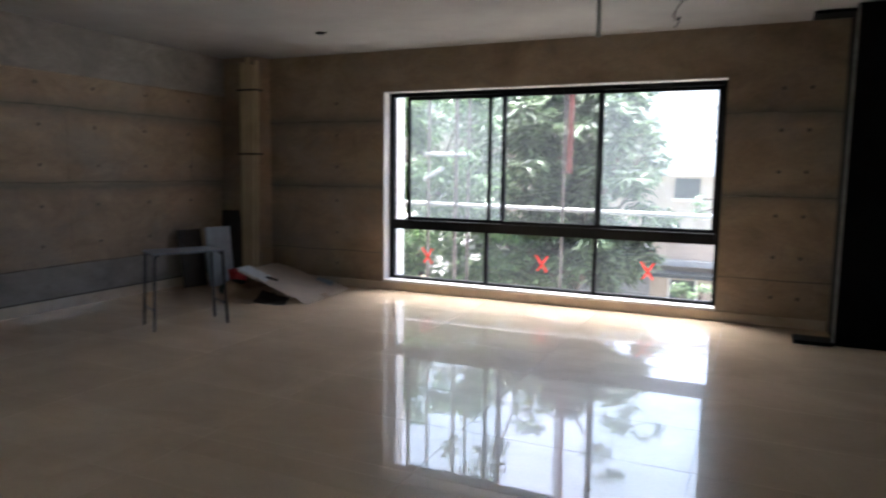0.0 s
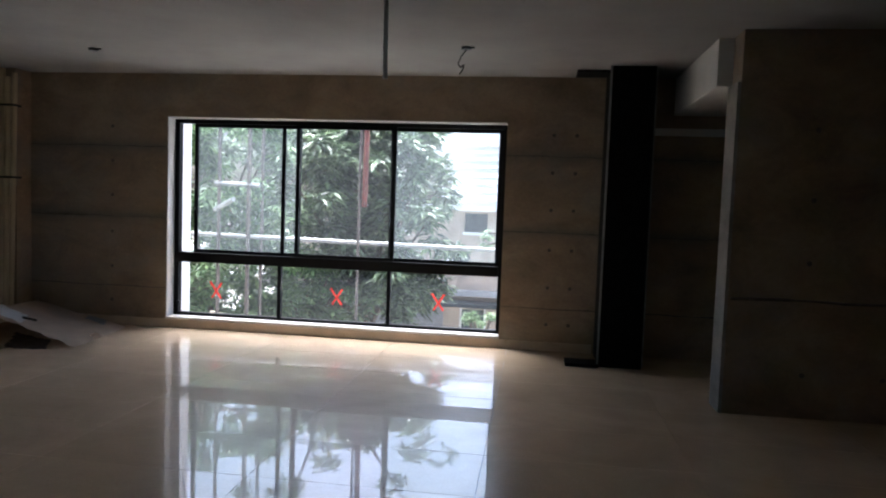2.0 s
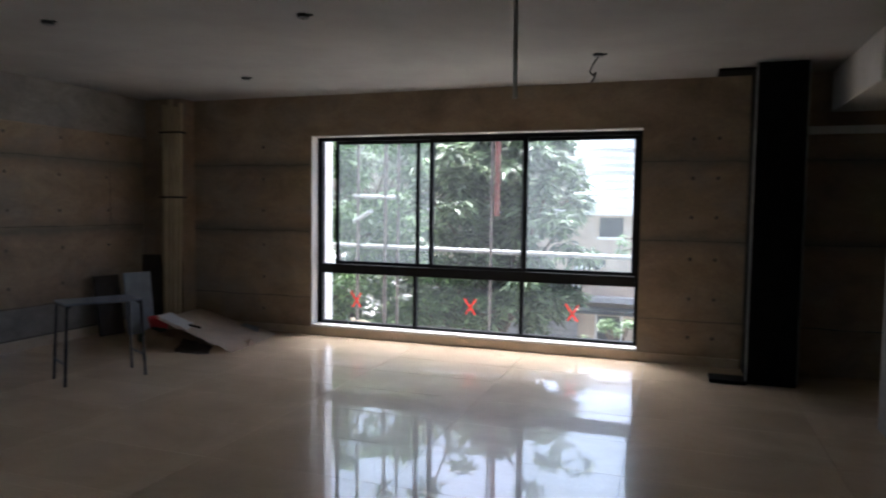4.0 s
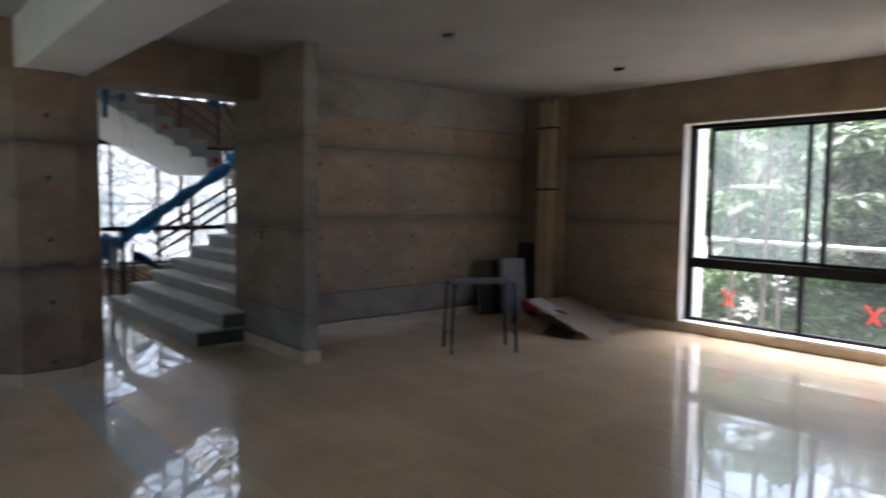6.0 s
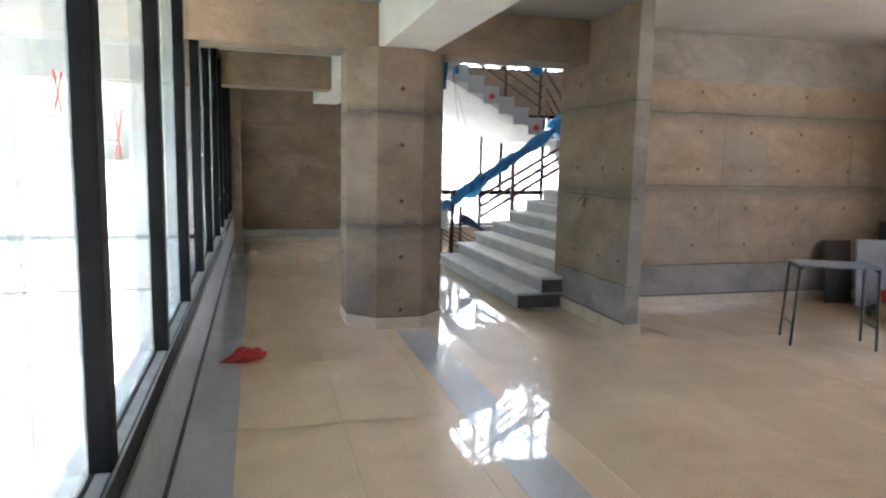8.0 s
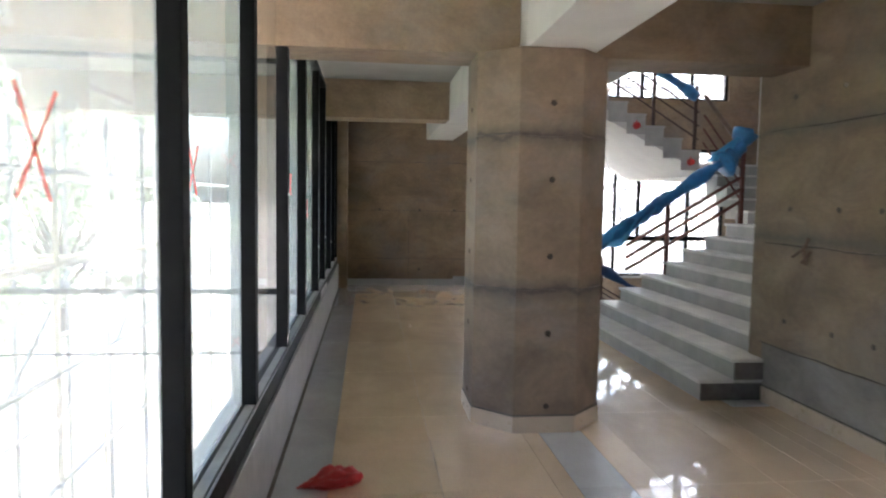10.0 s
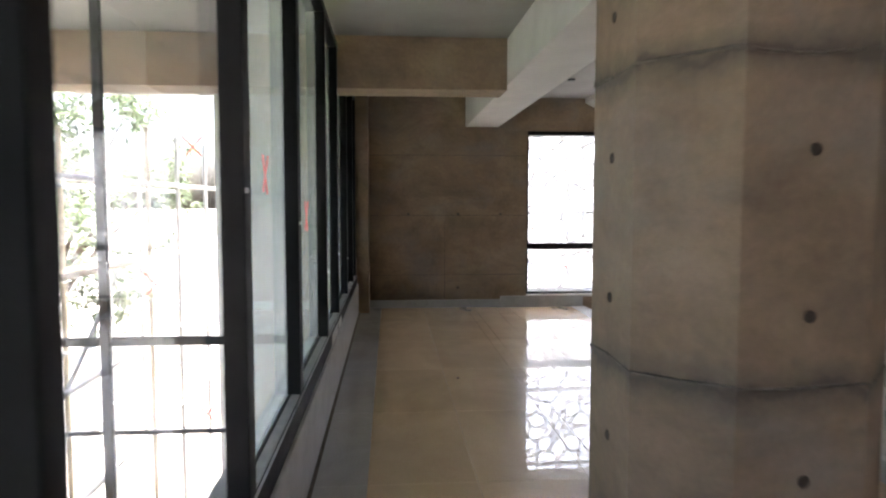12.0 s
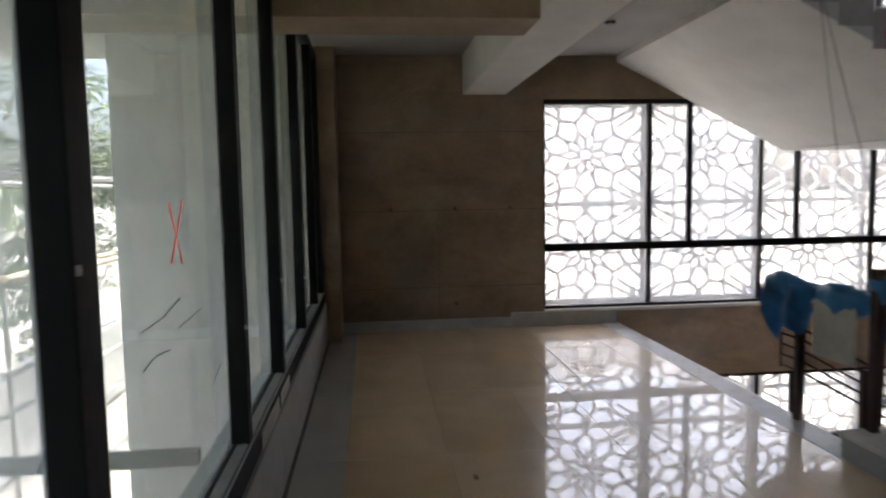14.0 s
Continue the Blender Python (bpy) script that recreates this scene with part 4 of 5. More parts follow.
leaning_board("grey_board", -0.17, 0.17, 0, 0.79, 0.03, -10, M_GREYBOARD, "plain grey board leaning beside the dark board").matrix_world = pose(-5.86, 6.92, 0.008, -10, 0, 66)
leaning_board("dark_sheet", -0.16, 0.16, 0, 0.98, 0.02, -8, M_DARKBROWN, "tall dark sheet leaning behind the pipes").matrix_world = pose(-6.1, 7.4, 0.006, -6, 0, 30)

bucket = thing("bucket", "small red plastic bucket among the sheets", "bucket", at=(-5.55, 6.88, 0))
bm = bmesh.new()
bmesh.ops.create_cone(bm, cap_ends=False, segments=24, radius1=0.09, radius2=0.13, depth=0.24, matrix=Matrix.Translation((0, 0, 0.125)))
bmesh.ops.create_circle(bm, cap_ends=True, segments=24, radius=0.091, matrix=Matrix.Translation((0, 0, 0.006)))
bmesh.ops.solidify(bm, geom=bm.faces[:], thickness=0.004)
part("body", bm, M_RED, bucket, smooth=True)
bm = bmesh.new()
for i in range(24):
    a, b = i * math.pi / 12, (i + 1) * math.pi / 12
    tube(bm, (0.132 * math.cos(a), 0.132 * math.sin(a), 0.243), (0.132 * math.cos(b), 0.132 * math.sin(b), 0.243), 0.007, seg=6)
part("rim", bm, M_RED, bucket)


def sack(name, c, r, material, label):
    bm = bmesh.new()
    bmesh.ops.create_icosphere(bm, subdivisions=3, radius=1)
    for v in bm.verts:
        k = 1 + 0.25 * noise.noise(v.co * 1.7 + Vector((c[0], c[1], 0)))
        v.co = Vector((v.co.x * r[0] * k, v.co.y * r[1] * k, max(-0.02, v.co.z * r[2] * k)))
    low = min(v.co.z for v in bm.verts)
    bmesh.ops.translate(bm, verts=bm.verts, vec=(c[0], c[1], -low + 0.002))
    return solid(name, bm, material, label, "sack", smooth=True)


sack("sack", (-5.42, 6.66), (0.17, 0.2, 0.13), M_GREEN, "dark green empty sack under the cardboard")


def torn_sheet(a, b, c, d, material, label, seed, rough=0.03, sag=0.0, name="cardboard_sheet"):
    """A stiff torn sheet between four corners, with ragged edges and a slight sag."""
    n = 16
    bm = bmesh.new()
    A, B, C, D = Vector(a), Vector(b), Vector(c), Vector(d)
    g = []
    for i in range(n + 1):
        row = []
        for j in range(n + 1):
            u, v = i / n, j / n
            p = A.lerp(B, v).lerp(D.lerp(C, v), u)
            edge = 1.0 if i in (0, n) or j in (0, n) else 0.0
            p += Vector((noise.noise(Vector((u * 9, v * 9, seed))), noise.noise(Vector((u * 9, v * 9, seed + 7.0))), 0)) * rough * edge
            p.z += 0.012 * noise.noise(Vector((u * 3, v * 3, seed + 3.0))) - sag * math.sin(math.pi * u) * math.sin(math.pi * v)
            row.append(bm.verts.new((p.x, p.y, max(0.003, p.z))))
        g.append(row)
    for i in range(n):
        for j in range(n):
            bm.faces.new((g[i][j], g[i + 1][j], g[i + 1][j + 1], g[i][j + 1]))
    bmesh.ops.solidify(bm, geom=bm.faces[:], thickness=-0.006)
    return solid(name, bm, material, label, "sheet")


torn_sheet((-4.48, 6.42, 0.003), (-4.6, 7.35, 0.003), (-5.5, 7.4, 0.03), (-5.3, 6.3, 0.04), M_CARD, "brown torn cardboard sheet under the pile", 1, 0.05)
torn_sheet((-4.85, 6.36, 0.01), (-4.9, 7.3, 0.02), (-5.4, 7.4, 0.09), (-5.26, 6.36, 0.12), M_CARD, "brown cardboard sheet curling off the floor", 5, 0.05)
torn_sheet((-4.1, 6.4, 0.003), (-4.27, 7.56, 0.003), (-5.45, 7.55, 0.27), (-5.1, 6.33, 0.34), M_PAPER, "large pale flattened cardboard sheet propped on the pile", 2, 0.035, 0.02)
torn_sheet((-4.72, 6.42, 0.215), (-4.86, 6.68, 0.25), (-5.2, 6.66, 0.36), (-5.12, 6.36, 0.362), M_WALLWHITE, "white paper sheet lying on the cardboard", 7, 0.04, name="paper_sheet")
torn_sheet((-4.42, 7.36, 0.06), (-4.5, 7.52, 0.08), (-4.72, 7.5, 0.135), (-4.66, 7.34, 0.122), M_GREYBOARD, "crumpled grey plastic scrap on the cardboard", 9, 0.05, name="paper_sheet")
torn_sheet((-4.66, 6.1, 0.003), (-4.78, 6.42, 0.06), (-5.28, 6.4, 0.2), (-5.2, 6.14, 0.012), M_CARD, "creased brown cardboard flap hanging off the pile", 21, 0.07, 0.03)
# Dark brown sheet draws the shade below the propped cardboard.
torn_sheet((-4.3, 6.22, 0.003), (-4.42, 6.46, 0.04), (-4.8, 6.44, 0.11), (-4.72, 6.16, 0.006), M_DARKBROWN, "dark crumpled sheet standing in for the shade under the cardboard", 23, 0.08, 0.02)
torn_sheet((-4.13, 6.78, 0.004), (-4.16, 6.95, 0.004), (-4.24, 6.95, 0.06), (-4.22, 6.8, 0.055), M_CARD, "small curled cardboard flap", 12, 0.03)
bm = bmesh.new()
tube(bm, (-4.78, 6.5, 0.262), (-4.66, 6.56, 0.224), 0.012, seg=6)
solid("offcut", bm, M_BLACK, "short dark offcut lying on the cardboard", "offcut")

pipes = thing("pipe_bundle", "cream plastic pipes strapped upright in the corner", "pipe")
for i, (x, y, h, r) in enumerate(((-5.84, 7.36, 2.98, 0.035), (-5.765, 7.38, 3.05, 0.035), (-5.69, 7.38, 2.95, 0.035), (-5.62, 7.4, 3.0, 0.03))):
    bm = bmesh.new()
    tube(bm, (x + 0.05 * (i - 1.5) * -0.3, y - 0.05, 0.002), (x, y, h), r, seg=14)
    part("pipe", bm, M_PVC, pipes, smooth=False)
for z in (1.75, 2.6):
    part("strap", boxes((-5.89, -5.57, 7.30, 7.315, z, z + 0.025), (-5.89, -5.57, 7.435, 7.445, z, z + 0.025), (-5.89, -5.882, 7.315, 7.435, z, z + 0.025), (-5.578, -5.57, 7.315, 7.435, z, z + 0.025)), M_STEEL, pipes)

# black duct by the window wall
duct = thing("black_duct", "tall matt black duct casing from floor to ceiling", "duct")
part("casing", boxes((1.29, 1.72, 7.1, W1Y - 0.002, 0.0, CEIL - 0.002), bevel=0.006), M_BLACK, duct)
# Grey strips stand for the light along the casing's edges.
part("edge_strip", boxes((1.268, 1.288, 7.09, 7.11, 0.0, CEIL - 0.002)), M_SCAFF, duct, "thin pale strip for the lit edge of the duct")
part("edge_strip", boxes((1.722, 1.75, 7.2, 7.23, 0.0, CEIL - 0.002)), M_SCAFF, duct)
part("base_plate", boxes((0.95, 1.285, 7.04, 7.3, 0.0, 0.035), bevel=0.003), M_BLACK, duct)
part("head_plate", boxes((0.95, 1.285, 7.3, 7.6, CEIL - 0.03, CEIL - 0.004), bevel=0.003), M_BLACK, duct)
structure("trim_lintel", boxes((1.76, EAST, W1Y - 0.02, W1Y, 2.46, 2.54)), M_PLASTER, "pale plastered band on the wall", "trim")

# ceiling boxes and cables
def ceiling_box(x, y, wire, z=CEIL):
    b = thing("ceiling_box", "dark round ceiling junction box" + (" with a dangling cable loop" if wire else ""), "junction box", "ceiling junction boxes", at=(x, y, z))
    bm = bmesh.new()
    bmesh.ops.create_cone(bm, cap_ends=True, segments=18, radius1=0.045, radius2=0.05, depth=0.024, matrix=Matrix.Translation((0, 0, -0.012)))
    part("cover", bm, M_DARKWIN, b)
    part("lug", boxes((0.04, 0.075, -0.012, 0.012, -0.012, -0.001)), M_STEEL, b)
    if wire:
        bm = bmesh.new()
        pts = [(0.0, 0, -0.024), (-0.05, 0, -0.09), (-0.075, 0.01, -0.15), (-0.05, 0, -0.19), (-0.02, 0, -0.16), (-0.03, 0, -0.21), (-0.06, 0, -0.25)]
        for p, q in zip(pts, pts[1:]):
            tube(bm, p, q, 0.006, seg=6)
        part("cable", bm, M_WIRE, b, "short black cable loop")


for x, y, wire in ((-0.119, 6.36, True), (-3.957, 6.48, False), (-2.06, 4.49, False), (-4.08, 4.08, False), (-12.5, 2.25, False)):
    ceiling_box(x, y, wire, CEIL_FAR if x < -6.6 else CEIL)
bm = bmesh.new()
tube(bm, (-0.2, 3.42, 2.235), (-0.21, 3.42, CEIL), 0.0115, seg=10)
tube(bm, (-0.2, 3.42, 2.23), (-0.2, 3.42, 2.25), 0.014, seg=10)
solid("hanging_conduit", bm, M_KERB, "thin grey conduit hanging from the ceiling", "conduit")
bm = bmesh.new()
for a, b in (((-6.1, 3.25, 1.24), (-6.02, 3.2, 1.3)), ((-6.02, 3.2, 1.3), (-5.97, 3.19, 1.37)), ((-6.02, 3.2, 1.3), (-6.16, 3.2, 1.22)), ((-6.03, 3.2, 1.29), (-6.0, 3.2, 1.17)), ((-6.02, 3.25, 1.27), (-6.05, 3.2, 1.18))):
    tube(bm, a, b, 0.011, seg=6)
solid("tied_wire", bm, M_COPPER, "bent brown wires poking out of the concrete fin", "wire")
bm = bmesh.new()
bmesh.ops.create_icosphere(bm, subdivisions=4, radius=1)
for v in bm.verts:
    u = v.co.y
    k = (1.0 if u > -0.1 else max(0.12, 1 + (u + 0.1) * 1.0)) * (1 + 0.4 * noise.noise(v.co * 2.3))
    v.co = Vector((v.co.x * 0.085 * k - 0.02 * u, u * 0.185, max(0.0, 0.045 * k + v.co.z * 0.055 * k + 0.012 * noise.noise(v.co * 6))))
bmesh.ops.translate(bm, verts=bm.verts, vec=(-5.08, -0.2, 0.001))
solid("red_cloth", bm, M_RED, "crumpled red cloth lying on the marble floor", "cloth", smooth=True)
bm = boxes((-9.9, -9.86, 0.52, 0.545, 0.0, 0.012), bevel=0.003)
solid("floor_scrap", bm, M_COPPER, "tiny brown scrap lying on the floor", "scrap")

# ---- outside ----
ground = structure("ground", boxes((-600, 600, -600, 600, LOW - 0.3, LOW - 0.102)), M_EARTH, "dusty pale ground outside", "ground")
structure("wall_outer", boxes((wx0 - 0.3, wx0 - 0.02, W1Y + 0.285, W1Y + 0.62, LOW, 3.3)), M_WALLWHITE, "white painted outer fin wall beside the window", "wall")
bm = bmesh.new()
prism(bm, [(-12.0, -0.806), (-12.45, -0.806), (-12.45, -2.13), (-12.085, -2.13), (-12.0, -1.98)], LOW, CEIL_FAR - 0.002)
structure("wall_outer_pier", bm, M_PLASTER, "pale plastered outer pier with a chamfered edge", "pier")
bay = thing("outer_frame", "black steel frame standing outside the glazing", "frame")
part("post", boxes((-8.985, -8.925, -2.19, -2.13, LOW, CEIL_FAR + 0.3), bevel=0.003), M_FRAME, bay)
part("rail", boxes((-8.98, -8.93, -4.6, -2.205, 0.54, 0.6)), M_FRAME, bay)
part("rail", boxes((-8.98, -8.93, -2.115, -0.73, 0.54, 0.6)), M_FRAME, bay)
part("rail", boxes((-8.97, -8.94, -2.115, -0.73, -0.13, -0.1)), M_STEEL, bay)
for ya, yc in ((-4.6, -2.205), (-2.115, -0.73)):
    part("rail", boxes((-8.98, -8.93, ya, yc, 3.05, 3.1)), M_FRAME, bay)
part("rail", boxes((-8.97, -8.94, -4.6, -2.205, -0.13, -0.1)), M_STEEL, bay)
outer_pane = pane(bay, (-8.958, -8.952, -2.115, -0.73, 0.605, CEIL_FAR), M_GLASS_CLEAR)
for y, z, s in ((-1.51, 2.0, 0.15), (-1.45, 0.02, 0.13), (-1.8, 1.0, 0.18)):
    painted_cross(bay if z < 0.5 else outer_pane, (-8.951, y, z), (0, 1, 0), (1, 0, 0), s, s, thick=0.014)


def scaffold(name, label, verts, bars, mats):
    s = thing(name, label, "scaffold")
    for (x, y, z0, z1, r, m) in verts:
        bm = bmesh.new()
        tube(bm, (x, y, z0), (x + 0.03, y, z1), r, seg=8)
        part("standard", bm, mats[m], s)
    for a, b, r, m in bars:
        bm = bmesh.new()
        tube(bm, a, b, r, seg=8)
        part("ledger", bm, mats[m], s)
    return s


SM = [M_SCAFF, M_SCAFFRED, M_BAMBOO, M_TUBE]
sy = W1Y + 2.6
scaffold("scaffold", "tube scaffold with a rusty upright outside the window", [(-4.5, sy, LOW, 5, 0.03, 3), (-4.0, sy, LOW, 5, 0.036, 3), (-4.15, sy + 0.9, LOW, 5, 0.03, 3), (-2.18, sy, LOW, 5, 0.024, 3), (-2.08, sy, 1.55, 5, 0.045, 1)],
    [((-5.2, sy + 0.05, 1.02), (0.0, sy + 0.05, 0.96), 0.035, 0), ((-4.55, sy, 1.85), (-3.8, sy, 1.83), 0.035, 0), ((-4.6, sy + 0.1, 1.42), (-4.1, sy - 0.3, 1.6), 0.04, 0), ((-4.6, sy, -0.25), (-1.2, sy, -0.75), 0.03, 2), ((-4.6, sy, -0.55), (-3.2, sy, -0.5), 0.03, 0)], SM)
vs, bs = [], []
for i in range(13):
    x = 1.0 - i * 1.45
    for y in (-3.4, -4.5):
        vs.append((x + random.uniform(-0.1, 0.1), y, LOW, BEAM - 0.02, 0.035, 2 if i % 3 == 1 else 0))
for y in (-3.4, -4.5):
    for z in (-1.6, -0.4, 0.75, 1.9):
        bs.append(((2, y, z + random.uniform(-0.1, 0.1)), (-18.5, y, z + random.uniform(-0.1, 0.1)), 0.035, 2 if z == 0.75 else 0))
for i in range(6):
    x = 0.5 - i * 2.9
    bs.append(((x, -3.45, -0.4), (x - 1.45, -3.45, 0.75), 0.025, 0))
    bs.append(((x, -3.4, 0.75), (x, -4.5, 0.75), 0.03, 2))
scaffold("scaffold", "tube and bamboo scaffold outside the corridor glazing", vs, bs, SM)


def leaves(bm, c, r, count, size, rng):
    """Whorls of narrow drooping leaves scattered through a tuft."""
    for _ in range(count // 7):
        d = Vector((rng.gauss(0, 1), rng.gauss(0, 1), rng.gauss(0, 1))).normalized() * r * rng.uniform(0.3, 1) ** 0.5
        p0 = Vector(c) + Vector((d.x, d.y, d.z * 0.8))
        turn = rng.uniform(0, 6.28)
        for i in range(7):
            q = turn + i * 0.9 + rng.uniform(-0.2, 0.2)
            ax = Vector((math.cos(q), math.sin(q), rng.uniform(-0.75, 0.45))).normalized()
            s = ax.cross(Vector((rng.uniform(-0.4, 0.4), rng.uniform(-0.4, 0.4), 1))).normalized()
            L, w = size * rng.uniform(0.65, 1.25), size * 0.16
            p = p0 + ax * size * 0.08
            mid = p + ax * L * 0.5
            a, b, t = bm.verts.new(p), bm.verts.new(mid + s * w), bm.verts.new(p + ax * L - Vector((0, 0, L * 0.18)))
            u = bm.verts.new(mid - s * w)
            m = bm.verts.new(mid - s.cross(ax) * w * 0.35)
            for f in ((a, b, m), (b, t, m), (t, u, m), (u, a, m)):
                bm.faces.new(f)


def tree(x, y, h, spread, clumps, per, size, material, label, seed, low=0.3, tuft=1.0):
    rng = random.Random(seed)
    t = thing("tree", label, "tree", at=(x, y, LOW))
    bm = bmesh.new()
    tube(bm, (0, 0, -0.1), (0.15, 0.1, h * 0.45), 0.2, 0.13, seg=10)
    tips = []
    for i in range(clumps):
        a = rng.uniform(0, 2 * math.pi)
        hf = rng.random() ** 1.15
        rr = spread * rng.uniform(0.1, 1.0) ** 0.75 * (0.7 + 0.4 * math.sin(math.pi * min(1, hf * 0.8 + 0.15)))
        tips.append(Vector((rr * math.cos(a), rr * math.sin(a), h * (low + (1 - low) * hf))))
    for p in tips[:14]:
        mid = p * 0.5 + Vector((0.1, 0, h * max(0.18, low * 0.55)))
        tube(bm, (0.12, 0.07, h * rng.uniform(min(low, 0.5) * 0.8, 0.45)), mid, 0.07, 0.045, seg=7)
        tube(bm, mid, p, 0.045, 0.015, seg=6)
    part("trunk", bm, M_BARK, t)
    bm = bmesh.new()
    for p in tips:
        leaves(bm, p, spread * tuft * rng.uniform(0.16, 0.3), per, size, rng)
    part("crown", bm, material, t)
    return t


tree(-3.1, W1Y + 6.6, 7.0, 1.9, 210, 92, 0.3, M_LEAF, "dense dark green mango tree outside the window", 4, 0.42, 0.48)
tree(-5.5, W1Y + 4.6, 7.0, 1.7, 190, 110, 0.22, M_LEAF2, "light green tree by the scaffold", 9, 0.2, 0.62)
tree(-8.2, W1Y + 8.5, 7.2, 2.8, 120, 160, 0.24, M_LEAF, "dense dark green tree behind the scaffold", 11, 0.25, 0.7)
tree(-5.0, W1Y + 9.6, 7.6, 2.2, 130, 150, 0.22, M_LEAF, "dark green tree behind the mango tree", 12, 0.2, 0.7)
tree(-5.2, W1Y + 11.0, 11.0, 3.4, 38, 60, 0.3, M_LEAF, "tall thinly leaved tree behind the house yard", 16, 0.62, 0.5)
tree(0.25, W1Y + 8.4, 4.85, 0.85, 14, 70, 0.15, M_LEAF2, "slim light green tree in a yard", 17, 0.88, 0.8)
tree(-1.1, W1Y + 12.6, 2.4, 0.7, 16, 90, 0.14, M_LEAF2, "low green shrub beside the shutter", 19, 0.4)
tree(-3.9, W1Y + 4.9, 4.1, 0.95, 26, 130, 0.17, M_LEAF2, "bushy light green shrub by the scaffold", 14, 0.6)
for i, (x, y, h) in enumerate(((-4.0, -10.0, 6.9), (-9.5, -9.6, 7.2), (-15.5, -9.5, 8.3), (1.5, -9.5, 6.8), (-21.0, -8.5, 8.6), (-12.5, -11.5, 7.6), (-6.5, -12.0, 7.6))):
    tree(x, y, h, 3.0, 130, 110, 0.28, M_LEAF2 if i % 2 else M_LEAF, "broad green street tree beyond the scaffold", 30 + i)
tree(-24.0, 2.6, 7.0, 1.8, 14, 80, 0.3, M_LEAF2, "green tree beyond the lattice screen", 41)


def house(x0, x1, y, label):
    h = thing("house", label, "house")
    W = x1 - x0
    part("wall", boxes((x0, x1, y, y + 6, LOW - 0.1, 1.5)), M_BEIGE, h, "stained beige rendered wall")
    part("parapet", boxes((x0 - 0.2, x1 + 0.2, y - 0.35, y + 6.2, 1.5, 1.68)), M_WALLWHITE, h)
    part("upper_wall", boxes((x0 + W * 0.45, x1, y + 1.2, y + 6, 1.68, 4.6)), M_WALLWHITE, h, "white upper terrace wall")
    for z in (1.95, 2.2, 2.45, 3.0, 3.25, 3.5, 4.05):
        part("balcony_rail", boxes((x0 + W * 0.42, x1 + 0.1, y + 0.95, y + 1.05, z, z + 0.07)), M_WALLWHITE, h)
    for z in (2.68, 3.75):
        part("balcony_slab", boxes((x0 + W * 0.42, x1 + 0.1, y + 0.9, y + 1.19, z, z + 0.14)), M_WALLWHITE, h)
    part("string_course", boxes((x0 - 0.1, x1 + 0.1, y - 0.35, y, -1.32, -1.14)), M_KERB, h)
    part("awning", boxes((x0 + W * 0.15, x1, y - 0.9, y - 0.01, -1.62, -1.5)), M_DARKWIN, h, "dark awning over the shop front")
    sh = part("shutter", boxes((x0 + W * 0.18, x0 + W * 0.45, y - 0.08, y - 0.02, -3.6, -1.68)), M_SHUTTER, h, "grey roller shutter")
    for k in range(14):
        part("shutter_slat", boxes((x0 + W * 0.18, x0 + W * 0.45, y - 0.11, y - 0.081, -3.55 + k * 0.135, -3.48 + k * 0.135)), M_SHUTTER, sh)
    for u in (0.06, 0.5, 0.7):
        wv = part("window", boxes((x0 + W * u, x0 + W * (u + 0.06), y - 0.03, y - 0.003, -3.0, -1.8)), M_DARKWIN, h)
        for xx in (x0 + W * u - 0.06, x0 + W * (u + 0.06)):
            part("frame", boxes((xx, xx + 0.06, y - 0.06, y - 0.003, -3.05, -1.75)), M_WALLWHITE, wv)
    for u in (0.28, 0.5, 0.72):
        wv = part("window", boxes((x0 + W * u, x0 + W * (u + 0.06), y - 0.03, y - 0.003, 0.8, 1.42)), M_DARKWIN, h)
        part("sill", boxes((x0 + W * u - 0.05, x0 + W * (u + 0.06) + 0.05, y - 0.12, y - 0.003, 0.71, 0.79)), M_WALLWHITE, wv)
    bm = bmesh.new()
    tube(bm, (-2.5, y - 0.08, -1.1), (-2.5, y - 0.08, -0.25), 0.06, seg=10)
    tube(bm, (-2.5, y - 0.08, -0.25), (-1.8, y - 0.12, -0.15), 0.07, seg=10)
    part("downpipe", bm, M_WALLWHITE, h, "white drain pipe with an elbow")
    part("pipe_cowl", (lambda q: (tube(q, (-1.8, y - 0.12, -0.15), (-1.7, y - 0.3, 0.0), 0.16, 0.2, seg=12), q)[1])(bmesh.new()), M_DARKWIN, h)
    for xx in (x0 + W * 0.2, x0 + W * 0.34, x0 + W * 0.47):
        part("wall_pier", boxes((xx, xx + 0.18, y - 0.06, y - 0.003, -1.13, 1.49)), M_BEIGE, h)
    return h


house(-8.0, 4.5, 22.5, "beige house with white terraces and a roller shutter")


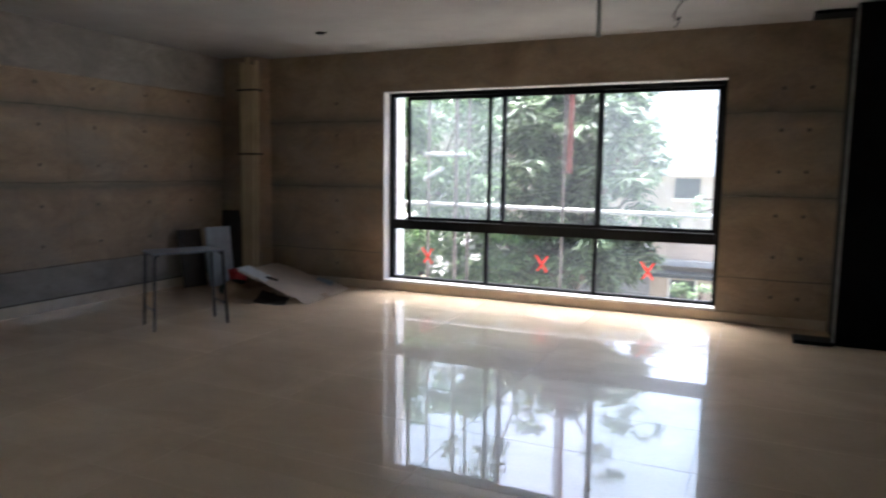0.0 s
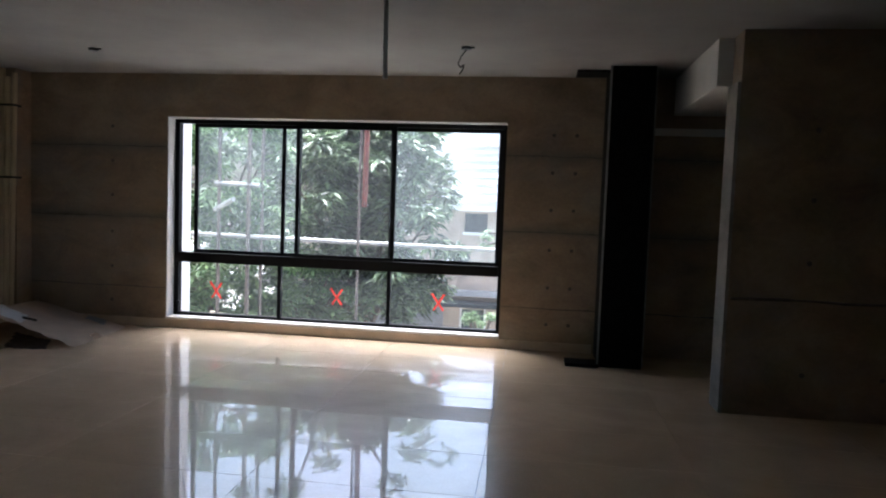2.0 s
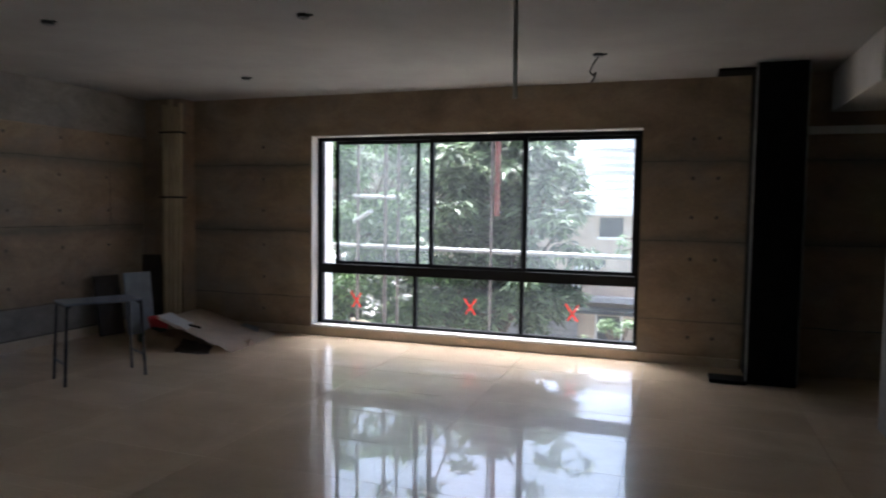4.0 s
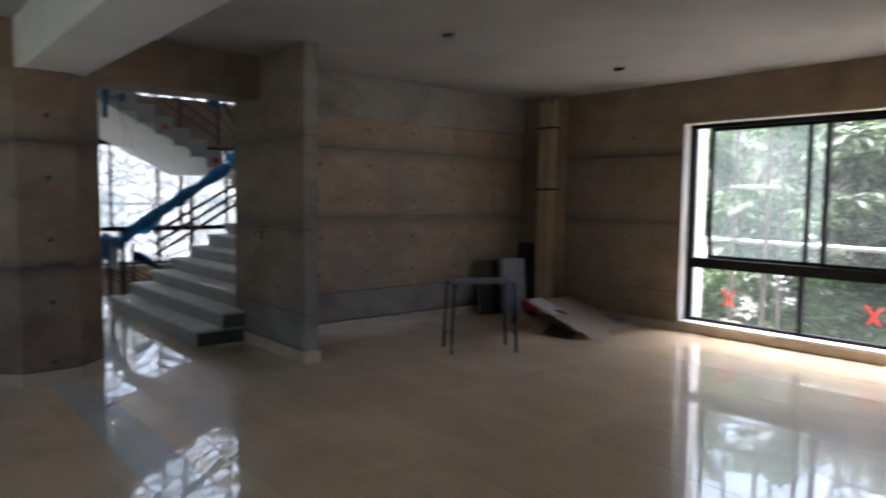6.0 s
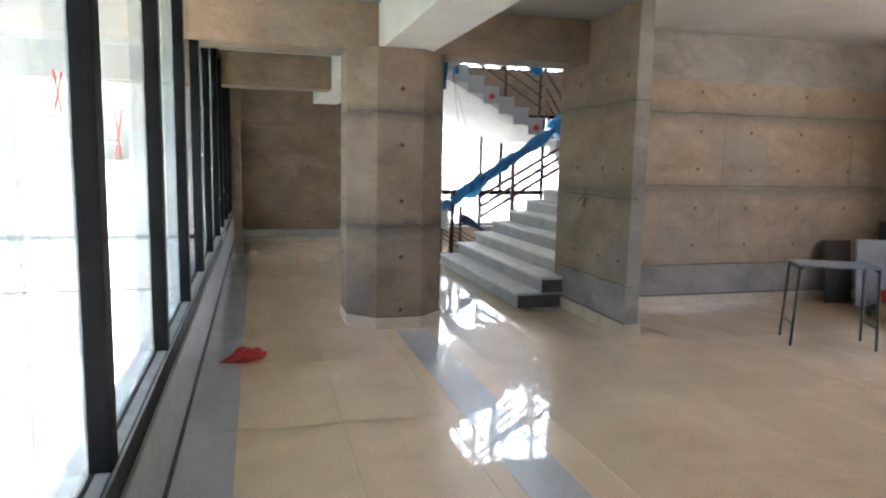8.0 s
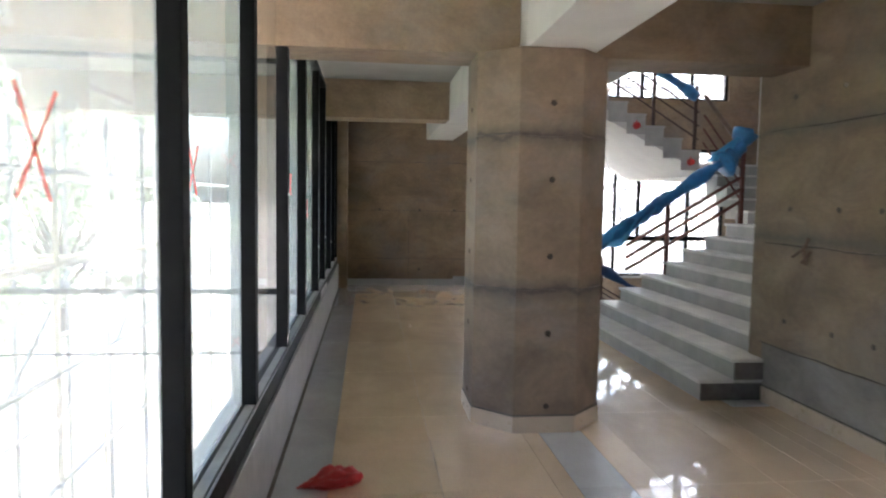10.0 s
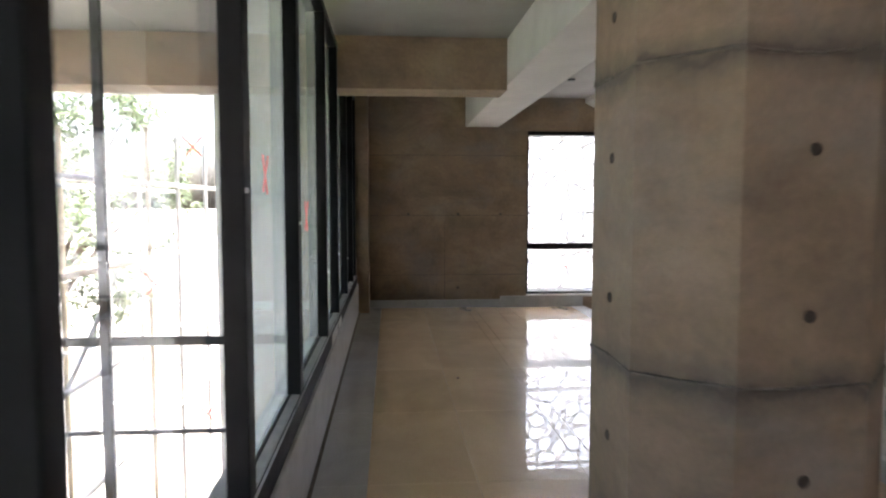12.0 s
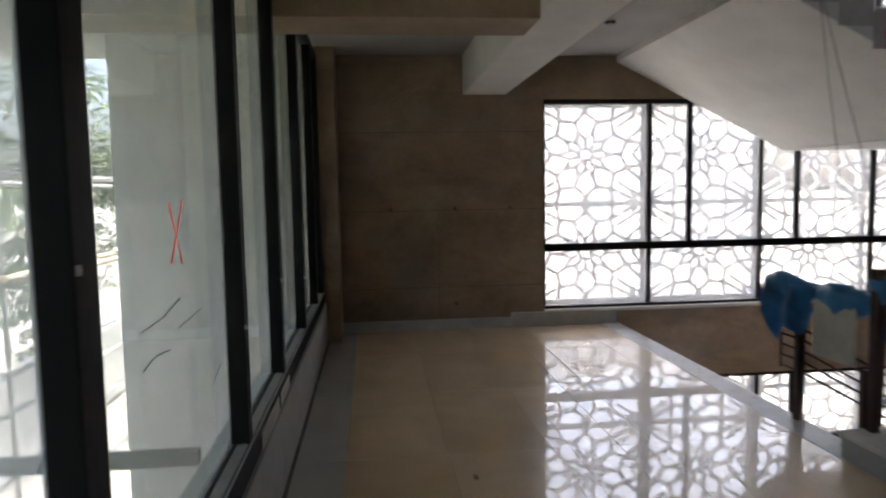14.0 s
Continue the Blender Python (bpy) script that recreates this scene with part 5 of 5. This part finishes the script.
def block(x, y, wx, wy, h, material, label, face):
    b = thing("apartment_building", label, "building", at=(x, y, LOW))
    part("wall", boxes((-wx / 2, wx / 2, -wy / 2, wy / 2, -0.1, h)), material, b)
    part("roof", boxes((-wx / 2 - 0.3, wx / 2 + 0.3, -wy / 2 - 0.3, wy / 2 + 0.3, h, h + 0.3)), M_WALLWHITE, b)
    for fl in range(int(h // 3)):
        for k in range(4):
            z = 1.0 + fl * 3
            if face == "x":
                v = -wy / 2 + wy * (k + 0.5) / 4
                w = part("window", boxes((wx / 2 + 0.002, wx / 2 + 0.04, v - 0.6, v + 0.6, z, z + 1.3)), M_PALEWIN, b)
                part("sill", boxes((wx / 2 + 0.002, wx / 2 + 0.2, v - 0.7, v + 0.7, z - 0.12, z - 0.01)), M_WALLWHITE, w)
            else:
                v = -wx / 2 + wx * (k + 0.5) / 4
                w = part("window", boxes((v - 0.6, v + 0.6, wy / 2 + 0.002, wy / 2 + 0.04, z, z + 1.3)), M_PALEWIN, b)
                part("sill", boxes((v - 0.7, v + 0.7, wy / 2 + 0.002, wy / 2 + 0.2, z - 0.12, z - 0.01)), M_WALLWHITE, w)


block(-34, 6, 8, 16, 8.5, M_PALEWALL, "pale grey apartment block beyond the lattice", "x")
# Added dark backdrop: an unseen building that holds back sky light.
block(-10, -21, 32, 8, 6.2, M_BACKDROP, "unseen grey building added behind the street trees to cut sky light", "y")
structure("wall_yard", boxes((-30, 8, -7.2, -7.0, LOW, LOW + 1.9)), M_KERB, "grey yard wall along the street", "wall")

# ---- marble slabs ----
def slab_mesh(w, d, material):
    bm = boxes((-w / 2 + 0.0011, w / 2 - 0.0011, -d / 2 + 0.0011, d / 2 - 0.0011, -0.013, 0.0), bevel=0.001)
    return mesh_of(bm, "floor_slab", material)


SLABS = {}


def lay(x0, x1, y0, y1, material):
    if x1 - x0 < 0.02 or y1 - y0 < 0.02:
        return
    key = (round(x1 - x0, 3), round(y1 - y0, 3), material.name)
    if key not in SLABS:
        SLABS[key] = slab_mesh(key[0], key[1], material)
    ob = new("slab", SLABS[key])
    ob.location = ((x0 + x1) / 2, (y0 + y1) / 2, 0)
    ob.parent = floor


def field(X0, X1, Y0, Y1, material, px, py, ox, oy):
    xs = sorted({X0, X1} | {ox + k * px for k in range(-40, 40) if X0 + 0.03 < ox + k * px < X1 - 0.03})
    ys = sorted({Y0, Y1} | {oy + k * py for k in range(-40, 40) if Y0 + 0.03 < oy + k * py < Y1 - 0.03})
    for a, b in zip(xs, xs[1:]):
        for c, d in zip(ys, ys[1:]):
            lay(a, b, c, d, material)


field(FWX, EAST, -0.53, -0.21, M_STRIP, 1.32, 0.65, 0.32, 3.02)
field(FWX, EAST, -0.21, 1.19, M_MARBLE, 1.32, 0.65, 0.32, 3.02)
field(-5.9, EAST, 1.19, 1.5, M_STRIP, 1.32, 5, 0.32, 1.5)
field(FWX, -5.9, 1.19, 1.5, M_MARBLE, 1.32, 5, 0.32, 1.5)
field(FWX, EAST, 1.5, SLAB_Y - 0.2, M_MARBLE, 1.32, 0.65, 0.32, 3.02)
field(-9.8, EAST, SLAB_Y - 0.2, SLAB_Y, M_MARBLE, 1.32, 0.65, 0.32, 3.02)
field(-6.37, EAST, SLAB_Y, W1Y, M_MARBLE, 1.32, 0.65, 0.32, 3.02)
